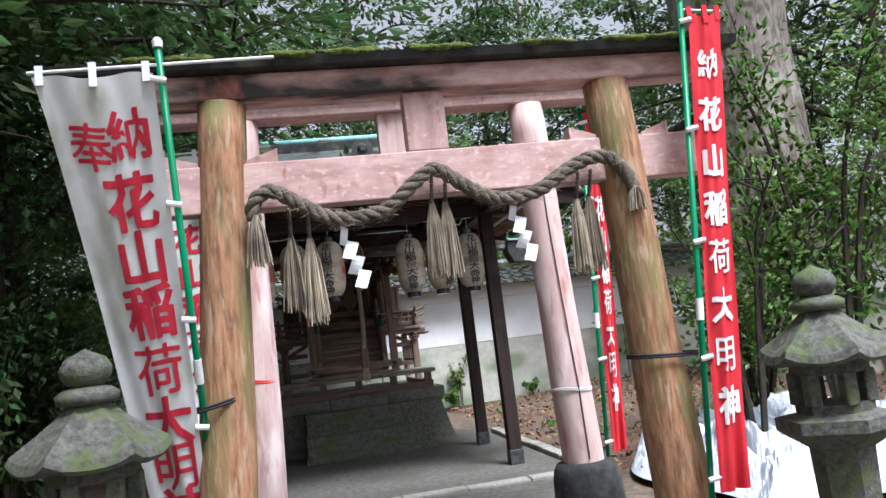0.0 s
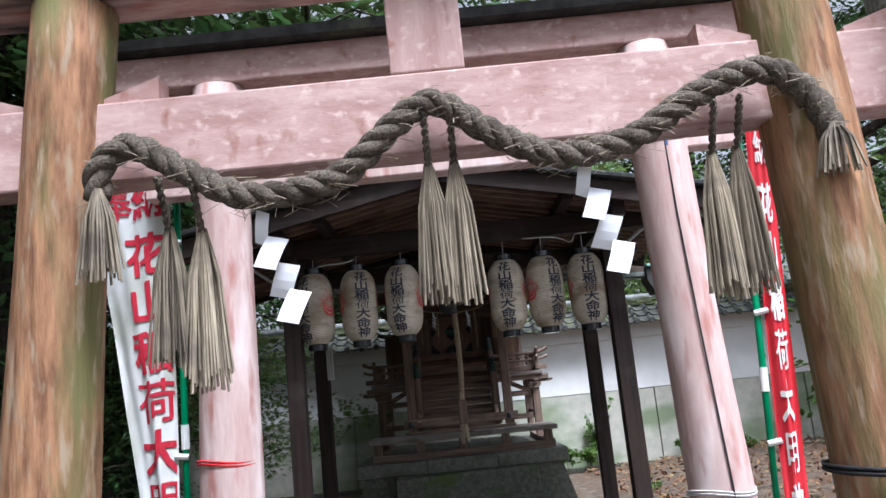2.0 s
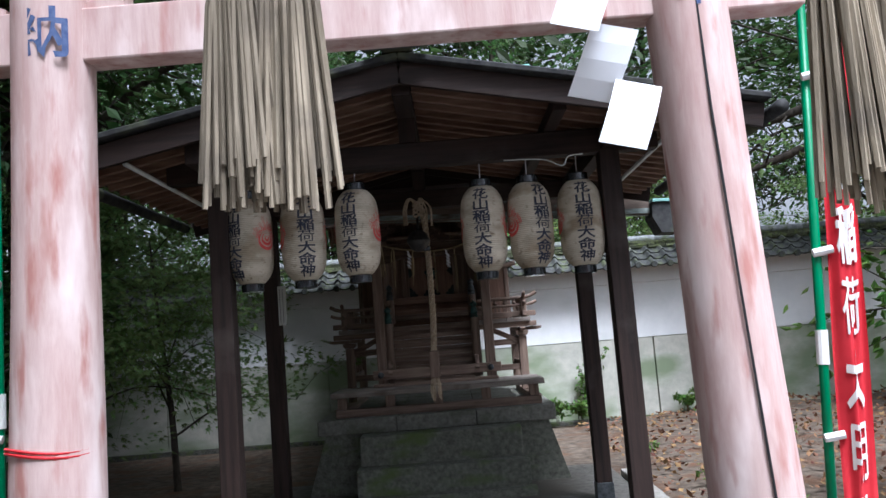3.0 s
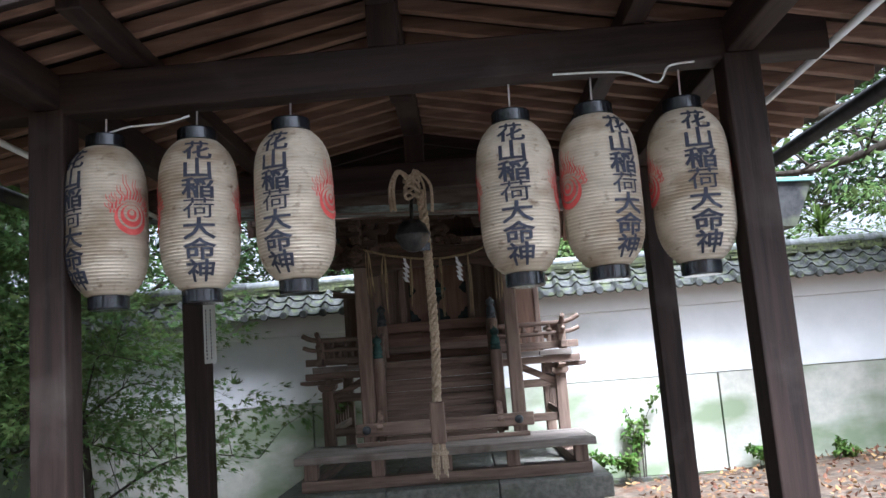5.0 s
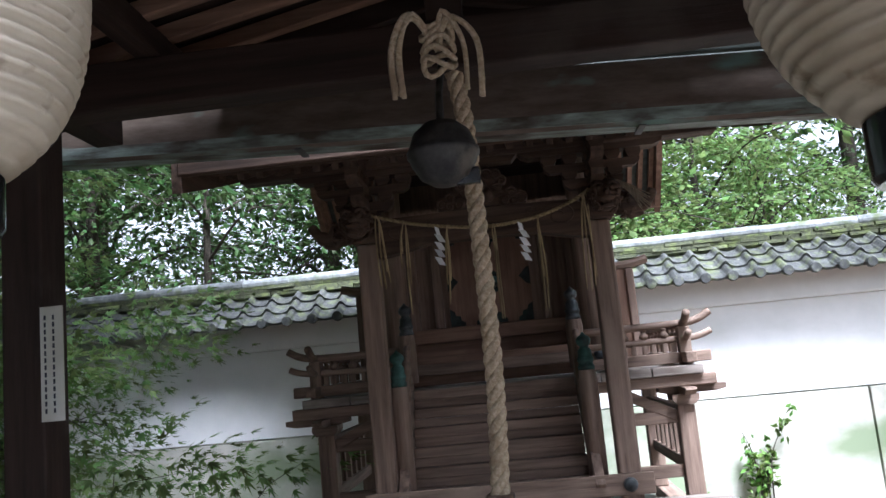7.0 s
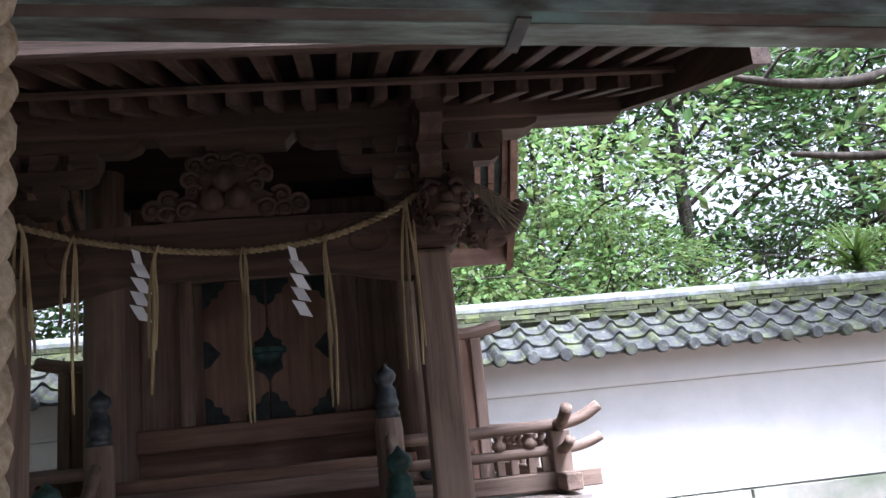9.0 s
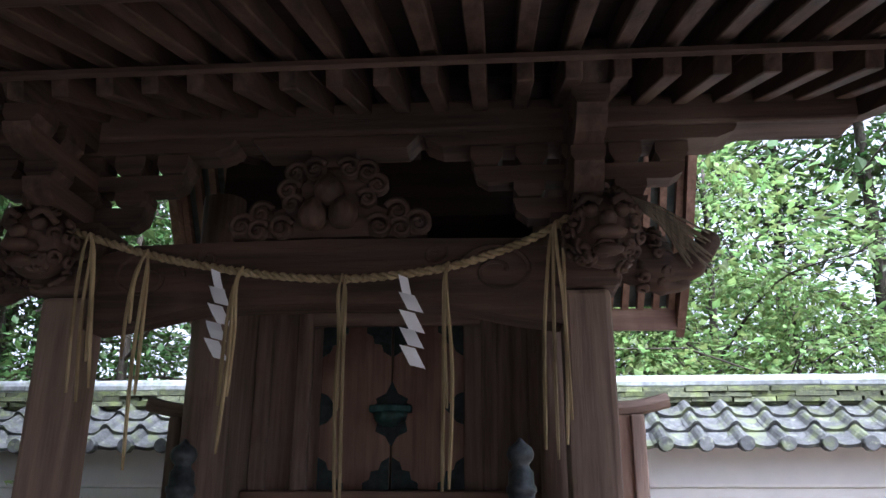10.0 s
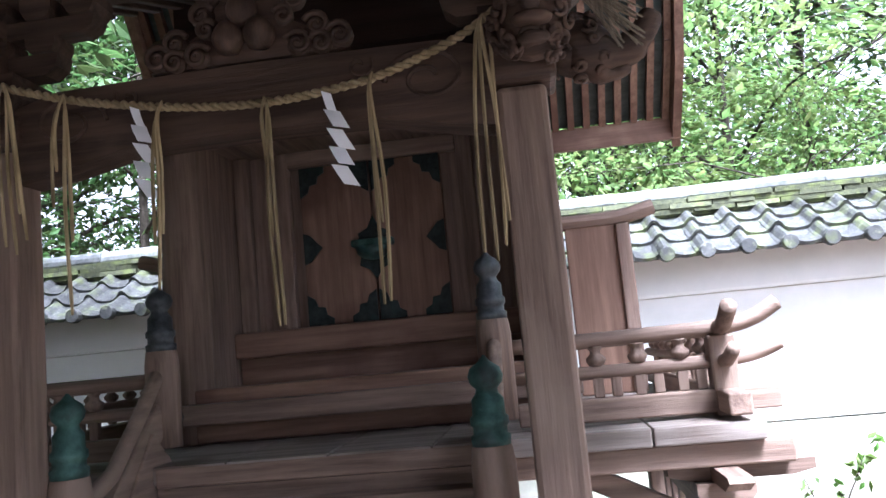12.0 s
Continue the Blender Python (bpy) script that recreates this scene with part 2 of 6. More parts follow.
GLOSSY_LEAF = mat("glossy_shrub_leaf", (0.08, 0.155, 0.028), (0.18, 0.29, 0.07), (3, 3, 3), 0.35, 0.0, per_piece=0.45, leaf=0.4)
BOARD = mat("grey_worn_board", (0.15, 0.125, 0.105), (0.33, 0.29, 0.255), GRAIN["x"], 0.6, 0.5, (0.12, 0.09, 0.07), 3.0, 0.6)
DEAD_LEAF = mat("fallen_leaf", (0.10, 0.05, 0.025), (0.28, 0.15, 0.08), (3, 3, 3), 0.85, 0.0, per_piece=0.5, leaf=0.15)


# mesh helpers
def part(name, bm, material, parent=None, label="", smooth=False):
    me = bpy.data.meshes.new(name)
    bm.to_mesh(me)
    bm.free()
    me.materials.append(material)
    if smooth:
        me.polygons.foreach_set("use_smooth", [True] * len(me.polygons))
    ob = new(name, me)
    if parent is not None:
        ob.parent = parent
        ob.matrix_parent_inverse = Matrix.Translation(-world_of(parent))
    return tagged(ob, label) if label else ob


def world_of(ob):
    """Where the origin of a thing lies; its parts are built in world metres, with their origin at the world's."""
    return ob.location.copy() if ob.type == "EMPTY" else Vector((0, 0, 0))


def thing(name, label, category, at=(0, 0, 0), group="", kind=""):
    e = new(name)
    e.empty_display_size = 0.1
    e.location = at
    return tagged(e, label, category, group, kind)


def box(bm, x0, x1, y0, y1, z0, z1, bevel=0.0):
    r = bmesh.ops.create_cube(bm, size=1.0, matrix=Matrix.Translation(((x0 + x1) / 2, (y0 + y1) / 2, (z0 + z1) / 2)) @ Matrix.Diagonal((x1 - x0, y1 - y0, z1 - z0, 1)))
    if bevel:
        bmesh.ops.bevel(bm, geom=list({e for v in r["verts"] for e in v.link_edges}), offset=bevel, segments=2, affect="EDGES", profile=0.5)
    return bm


def one(*a, bevel=0.006):
    return box(bmesh.new(), *a, bevel=bevel)


def bar(bm, p, q, w, h, bevel=0.004, up=(0, 0, 1)):
    p, q = Vector(p), Vector(q)
    d = q - p
    y = d.normalized()
    x = y.cross(Vector(up))
    x = x.normalized() if x.length > 1e-4 else Vector((1, 0, 0))
    z = x.cross(y)
    m = Matrix((x, y, z)).transposed().to_4x4()
    m.translation = (p + q) / 2
    r = bmesh.ops.create_cube(bm, size=1.0, matrix=m @ Matrix.Diagonal((w, d.length, h, 1)))
    if bevel:
        bmesh.ops.bevel(bm, geom=list({e for v in r["verts"] for e in v.link_edges}), offset=bevel, segments=1, affect="EDGES")
    return bm


def tube(bm, pts, radii, seg=10, cap=True):
    pts = [Vector(p) for p in pts]
    if not isinstance(radii, (list, tuple)):
        radii = [radii] * len(pts)
    rings, prev = [], None
    for i, p in enumerate(pts):
        d = (pts[min(i + 1, len(pts) - 1)] - pts[max(i - 1, 0)]).normalized()
        if prev is None:
            prev = Vector((0, 0, 1)) if abs(d.z) < 0.9 else Vector((1, 0, 0))
        n = (prev - d * prev.dot(d)).normalized()
        prev = n
        b = d.cross(n)
        rings.append([bm.verts.new(p + (n * math.cos(a) + b * math.sin(a)) * radii[i]) for a in (2 * math.pi * k / seg for k in range(seg))])
    for a, b in zip(rings, rings[1:]):
        for k in range(seg):
            bm.faces.new((a[k], a[(k + 1) % seg], b[(k + 1) % seg], b[k]))
    if cap:
        bm.faces.new(rings[0][::-1])
        bm.faces.new(rings[-1])
    return bm


def lathe(bm, profile, at=(0, 0, 0), seg=24, square=0.0, turn=0.0):
    at = Vector(at)
    rings = []
    for r, z in profile:
        ring = []
        for k in range(seg):
            a = 2 * math.pi * k / seg + turn
            ring.append(bm.verts.new(at + Vector((r * math.cos(a), r * math.sin(a), z))))
        rings.append(ring)
    for a, b in zip(rings, rings[1:]):
        for k in range(seg):
            bm.faces.new((a[k], a[(k + 1) % seg], b[(k + 1) % seg], b[k]))
    bm.faces.new(rings[0][::-1])
    bm.faces.new(rings[-1])
    return bm


def prism(bm, outline, axis, a, b):
    """Extrude a 2D outline along an axis from a to b; the outline's pair takes the two other axes in order."""
    def at(u, v, w):
        return {"x": (w, u, v), "y": (u, w, v), "z": (u, v, w)}[axis]
    lo = [bm.verts.new(at(u, v, a)) for u, v in outline]
    hi = [bm.verts.new(at(u, v, b)) for u, v in outline]
    n = len(outline)
    bm.faces.new(lo)
    bm.faces.new(hi[::-1])
    for i in range(n):
        bm.faces.new((lo[i], hi[i], hi[(i + 1) % n], lo[(i + 1) % n]))
    bmesh.ops.recalc_face_normals(bm, faces=bm.faces[:])
    return bm


def smooth_line(pts, steps=8):
    """A Catmull-Rom line through the points."""
    pts = [Vector(p) for p in pts]
    out = []
    for i in range(len(pts) - 1):
        a, b, c, d = pts[max(i - 1, 0)], pts[i], pts[i + 1], pts[min(i + 2, len(pts) - 1)]
        for k in range(steps):
            t = k / steps
            out.append(0.5 * ((2 * b) + (c - a) * t + (2 * a - 5 * b + 4 * c - d) * t * t + (3 * b - a - 3 * c + d) * t ** 3))
    return out + [pts[-1]]


def twisted(bm, line, r, strands, pitch, seg=7):
    """Strands laid round a line."""
    lens = [0.0]
    for a, b in zip(line, line[1:]):
        lens.append(lens[-1] + (b - a).length)
    for s in range(strands):
        pts, prev = [], Vector((0, 1, 0))
        for i, p in enumerate(line):
            d = (line[min(i + 1, len(line) - 1)] - line[max(i - 1, 0)]).normalized()
            n = prev - d * prev.dot(d)
            n = n.normalized() if n.length > 1e-4 else Vector((1, 0, 0))
            prev = n
            b = d.cross(n)
            a = 2 * math.pi * (lens[i] / pitch + s / strands)
            pts.append(p + (n * math.cos(a) + b * math.sin(a)) * r * 0.52)
        tube(bm, pts, r * 0.56, seg)
    return bm


def resample(line, step):
    out, carry = [line[0]], 0.0
    for a, b in zip(line, line[1:]):
        d = (b - a).length
        t = step - carry
        while t <= d:
            out.append(a.lerp(b, t / d))
            t += step
        carry = d - (t - step)
    return out


_glyphs = {}


def glyph(ch):
    """The outline mesh of one character, one unit tall and centred."""
    if ch not in _glyphs:
        cu = bpy.data.curves.new("writing", "FONT")
        cu.body, cu.size, cu.align_x, cu.align_y, cu.resolution_u = ch, 1.0, "CENTER", "CENTER", 2
        cu.offset = 0.0 if ch in "奉荷明" else 0.02
        ob = bpy.data.objects.new("writing", cu)
        scene.collection.objects.link(ob)
        bpy.context.view_layer.update()
        me = bpy.data.meshes.new_from_object(ob.evaluated_get(bpy.context.evaluated_depsgraph_get()))
        cut = bmesh.new()
        cut.from_mesh(me)
        for k in range(-6, 7):
            bmesh.ops.bisect_plane(cut, geom=cut.verts[:] + cut.edges[:] + cut.faces[:], plane_co=(0.08 * k, 0, 0), plane_no=(1, 0, 0))
        cut.verts.index_update()
        vs = [v.co.copy() for v in cut.verts]
        fs = [tuple(v.index for v in f.verts) for f in cut.faces]
        cut.free()
        bpy.data.objects.remove(ob)
        bpy.data.curves.remove(cu)
        bpy.data.meshes.remove(me)
        if vs:
            cx = (min(v.x for v in vs) + max(v.x for v in vs)) / 2
            cy = (min(v.y for v in vs) + max(v.y for v in vs)) / 2
            vs = [(v.x - cx, v.y - cy) for v in vs]
        _glyphs[ch] = (vs, fs)
    return _glyphs[ch]


def write(bm, ch, size, place, stretch=1.0, bold=0.0):
    """Lay a character on a surface: place(u, v) gives the point for metres across and up from its middle."""
    vs, fs = glyph(ch)
    for k, (du, dv) in enumerate(((-bold, -bold), (bold, bold)) if bold else ((0, 0),)):
        made = [bm.verts.new(Vector(place((u + du) * size * stretch, (v + dv) * size)) + Vector((0, -0.0005 * k, 0))) for u, v in vs]
        for f in fs:
            try:
                bm.faces.new([made[i] for i in f])
            except ValueError:
                pass
    return bm


def cloud(name, centres, directions, size, material, parent=None, seed=1, ratio=0.45, lobes=False, kind="", droop=0.3):
    """One mesh of many small pointed leaves, at the given centres."""
    rng = np.random.default_rng(seed)
    n = len(centres)
    c = np.asarray(centres, float)
    d = np.asarray(directions, float) + rng.normal(0, 0.55, (n, 3))
    d[:, 2] -= droop
    d /= np.linalg.norm(d, axis=1)[:, None]
    up = rng.normal(0, 0.45, (n, 3)) + np.array([0, 0, 1.0])
    s = np.cross(d, up)
    s /= np.linalg.norm(s, axis=1)[:, None] + 1e-9
    nn = np.cross(s, d)
    k = (size * rng.uniform(0.6, 1.25, n))[:, None]
    if lobes:
        tips = [(0, 0), (0.30, 0.62), (0.22, 0.22), (0.9, 0.5), (0.42, 0.13), (1.15, 0.0), (0.42, -0.13), (0.9, -0.5), (0.22, -0.22), (0.30, -0.62)]
        v = np.stack([c + d * k * a + s * k * b + nn * k * (-0.12 * abs(b)) for a, b in tips], 1)
        q = len(tips)
        faces = [tuple(range(i * q, i * q + q)) for i in range(n)]
    else:
        v = np.stack([c, c + d * k * 0.45 + s * k * ratio * 0.5 - nn * k * 0.06, c + d * k, c + d * k * 0.45 - s * k * ratio * 0.5 - nn * k * 0.06], 1)
        faces = (np.arange(n * 4).reshape(n, 4)).tolist()
    me = bpy.data.meshes.new(name)
    me.from_pydata(v.reshape(-1, 3).tolist(), [], faces)
    me.materials.append(material)
    ob = new(name, me)
    if parent is not None:
        ob.parent = parent
        ob.matrix_parent_inverse = Matrix.Translation(-world_of(parent))
    return ob


# ---------------- the large structure ----------------
AXIS = 0.79
rng = random.Random(7)

# ground: one sheet to the horizon, uneven near the walk
bm = bmesh.new()
ticks = [-400, -120, -40, -20] + [-14 + 0.5 * i for i in range(61)] + [22, 40, 120, 400]
grid = {}
for i, x in enumerate(ticks):
    for j, y0 in enumerate(ticks):
        y = y0 + 6
        far = max(0.0, abs(x - AXIS) - 2.2)
        z = -0.03 + (0.10 * noise.noise(Vector((x * 0.5, y * 0.5, 0))) + 0.03 * noise.noise(Vector((x * 2.3, y * 2.3, 3)))) * min(1.0, far / 3) if abs(x) < 60 and abs(y) < 60 else 0.0
        if x > 3.0 and y > 9:
            z += 0.055 * min(3.0, x - 3.0) * min(1.0, (y - 9) / 4)
        grid[i, j] = bm.verts.new((x, y, z))
for i in range(len(ticks) - 1):
    for j in range(len(ticks) - 1):
        bm.faces.new((grid[i, j], grid[i + 1, j], grid[i + 1, j + 1], grid[i, j + 1]))
ground = tagged(part("ground", bm, SOIL, smooth=True), "brown earth scattered with fallen leaves", "ground", kind="structure")

# paved floor of the hall and path to it
pavement = tagged(part("pavement", one(-1.1, 2.62, 7.66, 12.2, -0.1, 0.0, bevel=0.01), PAVING), "worn grey concrete floor under the worship hall", "pavement", kind="structure")
path = tagged(part("pavement_path", one(-0.9, 2.45, -6.0, 7.47, -0.12, -0.012, bevel=0.01), PAVING), "worn grey paved approach under the gates", "pavement", kind="structure")

# wall along the precinct
WALL_Y = 15.9
wall = thing("wall_north", "white plastered precinct wall with grey lower render and tiled coping", "wall", (AXIS, WALL_Y, 0), kind="structure")
part("wall_core", one(-22, 26, WALL_Y + 0.05, WALL_Y + 0.35, -0.2, 2.5, bevel=0), MORTAR, wall)
part("plaster", one(-22, 26, WALL_Y, WALL_Y + 0.4, 1.36, 2.24, bevel=0.004), PLASTER, wall, "white plaster field")
part("plaster_band", one(-22, 26, WALL_Y - 0.05, WALL_Y + 0.45, 2.243, 2.52, bevel=0.02), PLASTER, wall, "stepped white plaster cornice")
px0 = -19.525
for k in range(16):
    part("render_panel", one(px0, px0 + 2.62, WALL_Y - 0.018, WALL_Y + 0.05, 0.12, 1.345, bevel=0.006), MORTAR, wall)
    px0 += 2.64
part("footing", one(-22, 26, WALL_Y - 0.06, WALL_Y + 0.3, -0.3, 0.117, bevel=0.015), STONE, wall)


def torii_post(name, foot, head, r0, r1, material, parent):
    bm = bmesh.new()
    n = 14
    pts, rad = [], []
    for i in range(n + 1):
        t = i / n
        p = Vector(foot).lerp(Vector(head), t)
        pts.append(p + Vector((0.006 * math.sin(5 * t + foot[0]), 0.006 * math.cos(4 * t), 0)))
        rad.append(r0 + (r1 - r0) * t + 0.004 * math.sin(9 * t + foot[0] * 3))
    tube(bm, pts, rad, 28)
    return part(name, bm, material, parent, smooth=True)


def wedge(parent, x, side, y, z, material, length=0.17):
    bm = prism(bmesh.new(), [(x, z), (x + side * length, z), (x + side * length, z + 0.075), (x, z + 0.018)], "y", y - 0.045, y + 0.045)
    return part("wedge", bm, material, parent)


# first gate: bare weathered logs with faded painted beams
TY = 4.16
gate = thing("torii_gate", "wooden shrine gate with weathered log pillars and faded pink beams", "gate", (AXIS, TY, 0))
torii_post("pillar", (-0.555, TY, -0.05), (-0.335, TY, 2.86), 0.150, 0.125, LOG, gate)
torii_post("pillar", (2.02, TY, -0.05), (1.875, TY, 2.86), 0.168, 0.128, LOG, gate)
part("tie_beam", one(-0.78, 2.42, TY - 0.065, TY + 0.065, 2.265, 2.52, bevel=0.008), PINK["x"], gate, "faded pink tie beam with flaking paint")
part("centre_strut", one(0.645, 0.875, TY - 0.06, TY + 0.06, 2.522, 2.862, bevel=0.006), PINK["z"], gate)
part("lower_lintel", one(-1.05, 2.62, TY - 0.11, TY + 0.11, 2.864, 3.0, bevel=0.01), STREAKED, gate, "pink lintel streaked black")
bm = prism(bmesh.new(), [(TY - 0.20, 3.003), (TY + 0.20, 3.003), (TY + 0.22, 3.05), (TY, 3.13), (TY - 0.22, 3.05)], "x", -1.2, 2.66)
cap = part("lintel_roof", bm, BLACK_TILE, gate, "black boarded lintel roof")
bm = bmesh.new()
for k in range(520):
    x = rng.uniform(-0.75, 2.6)
    if noise.noise(Vector((x * 2.1, 5, 0))) < -0.12:
        continue
    t = rng.random() ** 2
    y = TY - 0.222 + 0.2 * t
    c = (x, y, 3.045 + 0.078 * t + 0.012 * rng.random())
    bmesh.ops.create_icosphere(bm, subdivisions=1, radius=rng.uniform(0.014, 0.036), matrix=Matrix.Translation(c) @ Matrix.Diagonal((1.9, 1.2, 0.55, 1)))
moss = tagged(part("moss", bm, MOSS, cap, "cushions of green moss", smooth=True), kind="stuff")
for x, s in ((-0.49, -1), (-0.24, 1), (1.77, -1), (2.05, 1)):
    wedge(gate, x, s, TY, 2.522, PINK["x"])

# second gate: painted logs in black stone sockets
UY = 5.75
gate2 = thing("torii_gate", "painted pink wooden shrine gate with round pillars in black sockets", "gate", (AXIS, UY, 0))
torii_post("pillar", (-0.40, UY, 0.05), (-0.325, UY, 3.22), 0.157, 0.135, PALE_PINK, gate2)
torii_post("pillar", (2.0, UY, 0.05), (1.90, UY, 3.22), 0.157, 0.135, PALE_PINK, gate2)
part("tie_beam", one(-0.72, 2.32, UY - 0.06, UY + 0.06, 2.655, 2.85, bevel=0.008), PALE_PINK, gate2)
part("centre_strut", one(0.70, 0.93, UY - 0.055, UY + 0.055, 2.852, 3.222, bevel=0.006), PALE_PINK, gate2)
part("lower_lintel", one(-1.0, 2.6, UY - 0.11, UY + 0.11, 3.224, 3.40, bevel=0.01), PINK["x"], gate2)
part("lintel_roof", prism(bmesh.new(), [(UY - 0.20, 3.403), (UY + 0.20, 3.403), (UY + 0.22, 3.45), (UY, 3.53), (UY - 0.22, 3.45)], "x", -1.15, 2.75), BLACK_TILE, gate2)
for x, s in ((-0.49, -1), (-0.21, 1), (1.78, -1), (2.06, 1)):
    wedge(gate2, x, s, UY, 2.852, PALE_PINK, 0.14)
for x in (-0.40, 2.0):
    part("socket", lathe(bmesh.new(), [(0.265, 0), (0.27, 0.06), (0.26, 0.30), (0.245, 0.38), (0.22, 0.425), (0.165, 0.44)], (x, UY, -0.02), 32), BLACK_TILE, gate2, "black rounded socket", smooth=True)
bm = tube(bmesh.new(), [(1.885 + 0.02, UY - 0.142, 2.9), (1.915, UY - 0.150, 2.3), (1.94, UY - 0.154, 1.7), (1.975, UY - 0.157, 1.0), (1.985, UY - 0.158, 0.45)], 0.0045, 5)
part("drying_crack", bm, BLACK_CORD, gate2, "long dark drying crack")
# votive brush writing at the head of each painted pillar
for x, ch in ((-0.315, "納"), (1.915, "奉")):
    bm = bmesh.new()
    write(bm, ch, 0.19, lambda u, v, x=x: (x + 0.15 * math.sin(u / 0.15), UY - 0.15 * math.cos(u / 0.15), 2.735 + v))
    part("lettering", bm, BLUE_INK, gate2, "blue brush writing")
for x, z, r, m_, nm in ((-0.372, 1.32, 0.153, RED_CORD, "red plastic string"), (1.965, 0.96, 0.158, SILVER_CORD, "clear plastic string")):
    ring = [Vector((x + r * math.cos(a), UY + r * math.sin(a), z + 0.012 * math.sin(a * 2))) for a in (2 * math.pi * k / 28 for k in range(29))]
    part("tie_string", tube(tube(bmesh.new(), ring, 0.0055, 5), [p + Vector((0, 0, 0.014)) for p in ring], 0.005, 5), m_, gate2, nm)

# ---------------- worship hall ----------------
FRONT, REAR = 8.5, 10.37
HALL_L, HALL_R = -0.565, 2.185
hall = thing("worship_hall", "open dark timber worship hall with slender posts and a gabled roof", "pavilion", (AXIS, 9.3, 0))
for y in (FRONT, REAR):
    for x in ((HALL_L, HALL_R) if y == FRONT else (HALL_L - 0.085, HALL_R + 0.075)):
        post = part("post", one(x - 0.07, x + 0.07, y - 0.07, y + 0.07, 0.06, 2.80, bevel=0.008), DARK["z"], hall)
        part("shoe", one(x - 0.078, x + 0.078, y - 0.078, y + 0.078, 0.0, 0.16, bevel=0.006), LEAD, post, "grey metal post shoe")
for y in (FRONT, REAR):
    part("cross_beam", one(HALL_L - 0.35, HALL_R + 0.35, y - 0.06, y + 0.06, 2.78, 2.95, bevel=0.008), DARK["x"], hall)
for x in (HALL_L, HALL_R):
    part("side_beam", one(x - 0.055, x + 0.055, 7.95, 10.74, 2.80, 2.945, bevel=0.008), DARK["y"], hall)
RIDGE_Z, EAVE_X, EAVE_Z = 3.36, 2.15, 2.86
for y in (FRONT, (FRONT + REAR) / 2, REAR):
    part("king_post", one(AXIS - 0.06, AXIS + 0.06, y - 0.05, y + 0.05, 2.952 if y != (FRONT + REAR) / 2 else 3.06, 3.2, bevel=0.006), DARK["z"], hall)
part("ridge_beam", one(AXIS - 0.06, AXIS + 0.06, 7.92, 10.62, 3.13, 3.26, bevel=0.008), DARK["y"], hall)
for x in (AXIS - 1.0, AXIS + 1.0):
    part("purlin", one(x - 0.045, x + 0.045, 7.92, 10.62, 2.955, 3.045, bevel=0.006), DARK["y"], hall)
for k in range(15):
    y = 7.98 + k * 0.187
    for s in (-1, 1):
        part("rafter", bar(bmesh.new(), (AXIS, y, RIDGE_Z - 0.095), (AXIS + s * EAVE_X, y, EAVE_Z - 0.04), 0.045, 0.06), REDDISH["x"], hall)
for s in (-1, 1):
    part("roof_boarding", bar(bmesh.new(), (AXIS, 9.36, RIDGE_Z - 0.043), (AXIS + s * (EAVE_X + 0.08), 9.36, EAVE_Z + 0.006), 3.02, 0.025, 0.0), DARK["x"], hall)
    part("roof_sheet", bar(bmesh.new(), (AXIS, 9.35, RIDGE_Z - 0.005), (AXIS + s * (EAVE_X + 0.14), 9.35, EAVE_Z + 0.045), 3.14, 0.045, 0.01), BLACK_TILE, hall, "dark metal roof sheet")
    for y in (7.86, 10.7):
        part("bargeboard", bar(bmesh.new(), (AXIS, y, RIDGE_Z - 0.10), (AXIS + s * (EAVE_X + 0.1), y, EAVE_Z - 0.06), 0.035, 0.15), DARK["x"], hall)
    part("eave_gutter", tube(bmesh.new(), [(AXIS + s * (EAVE_X + 0.2), 7.8, EAVE_Z - 0.02), (AXIS + s * (EAVE_X + 0.2), 10.75, EAVE_Z - 0.03)], 0.045, 10), BLACK_TILE, hall, "dark eaves gutter", smooth=True)
for s_ in (-1, 1):
    part("eave_pipe", tube(bmesh.new(), [(AXIS + s_ * 1.78, 7.92, 2.83), (AXIS + s_ * 1.78, 10.7, 2.80)], 0.016, 8), CLEAR, hall, "pale pipe under the eaves", smooth=True)
part("ridge_cap", one(AXIS - 0.10, AXIS + 0.10, 7.76, 10.8, 3.375, 3.46, bevel=0.02), BLACK_TILE, hall)
bm = prism(bmesh.new(), [(AXIS - 0.20, 3.38), (AXIS + 0.20, 3.38), (AXIS + 0.17, 3.43), (AXIS + 0.11, 3.44), (AXIS + 0.10, 3.52), (AXIS + 0.05, 3.56), (AXIS - 0.05, 3.56), (AXIS - 0.10, 3.52), (AXIS - 0.11, 3.44), (AXIS - 0.17, 3.43)], "y", 7.70, 7.76)
ornament = part("ridge_end_tile", bm, TILE, hall, "scrolled grey ridge end tile")
bm = lathe(bmesh.new(), [(0.045, 0), (0.05, 0.01), (0.03, 0.03)], (0, 0, 0), 16)
bmesh.ops.transform(bm, matrix=pose(AXIS, 7.70, 3.475, 90, 0, 0), verts=bm.verts[:])
part("boss", bm, TILE, ornament)

# boarding that closes the rear gable above the gutter
gable_z = 3.085
gable_w = EAVE_X * (RIDGE_Z - 0.06 - gable_z) / (RIDGE_Z - EAVE_Z)
part("gable_board", prism(bmesh.new(), [(AXIS - gable_w, gable_z), (AXIS + gable_w, gable_z), (AXIS, RIDGE_Z - 0.06)], "y", 10.79, 10.82), DARK["x"], hall)
part("gable_soffit", one(AXIS - 0.98, AXIS + 0.98, 10.78, 11.058, 3.07, 3.084, bevel=0), DARK["x"], hall)
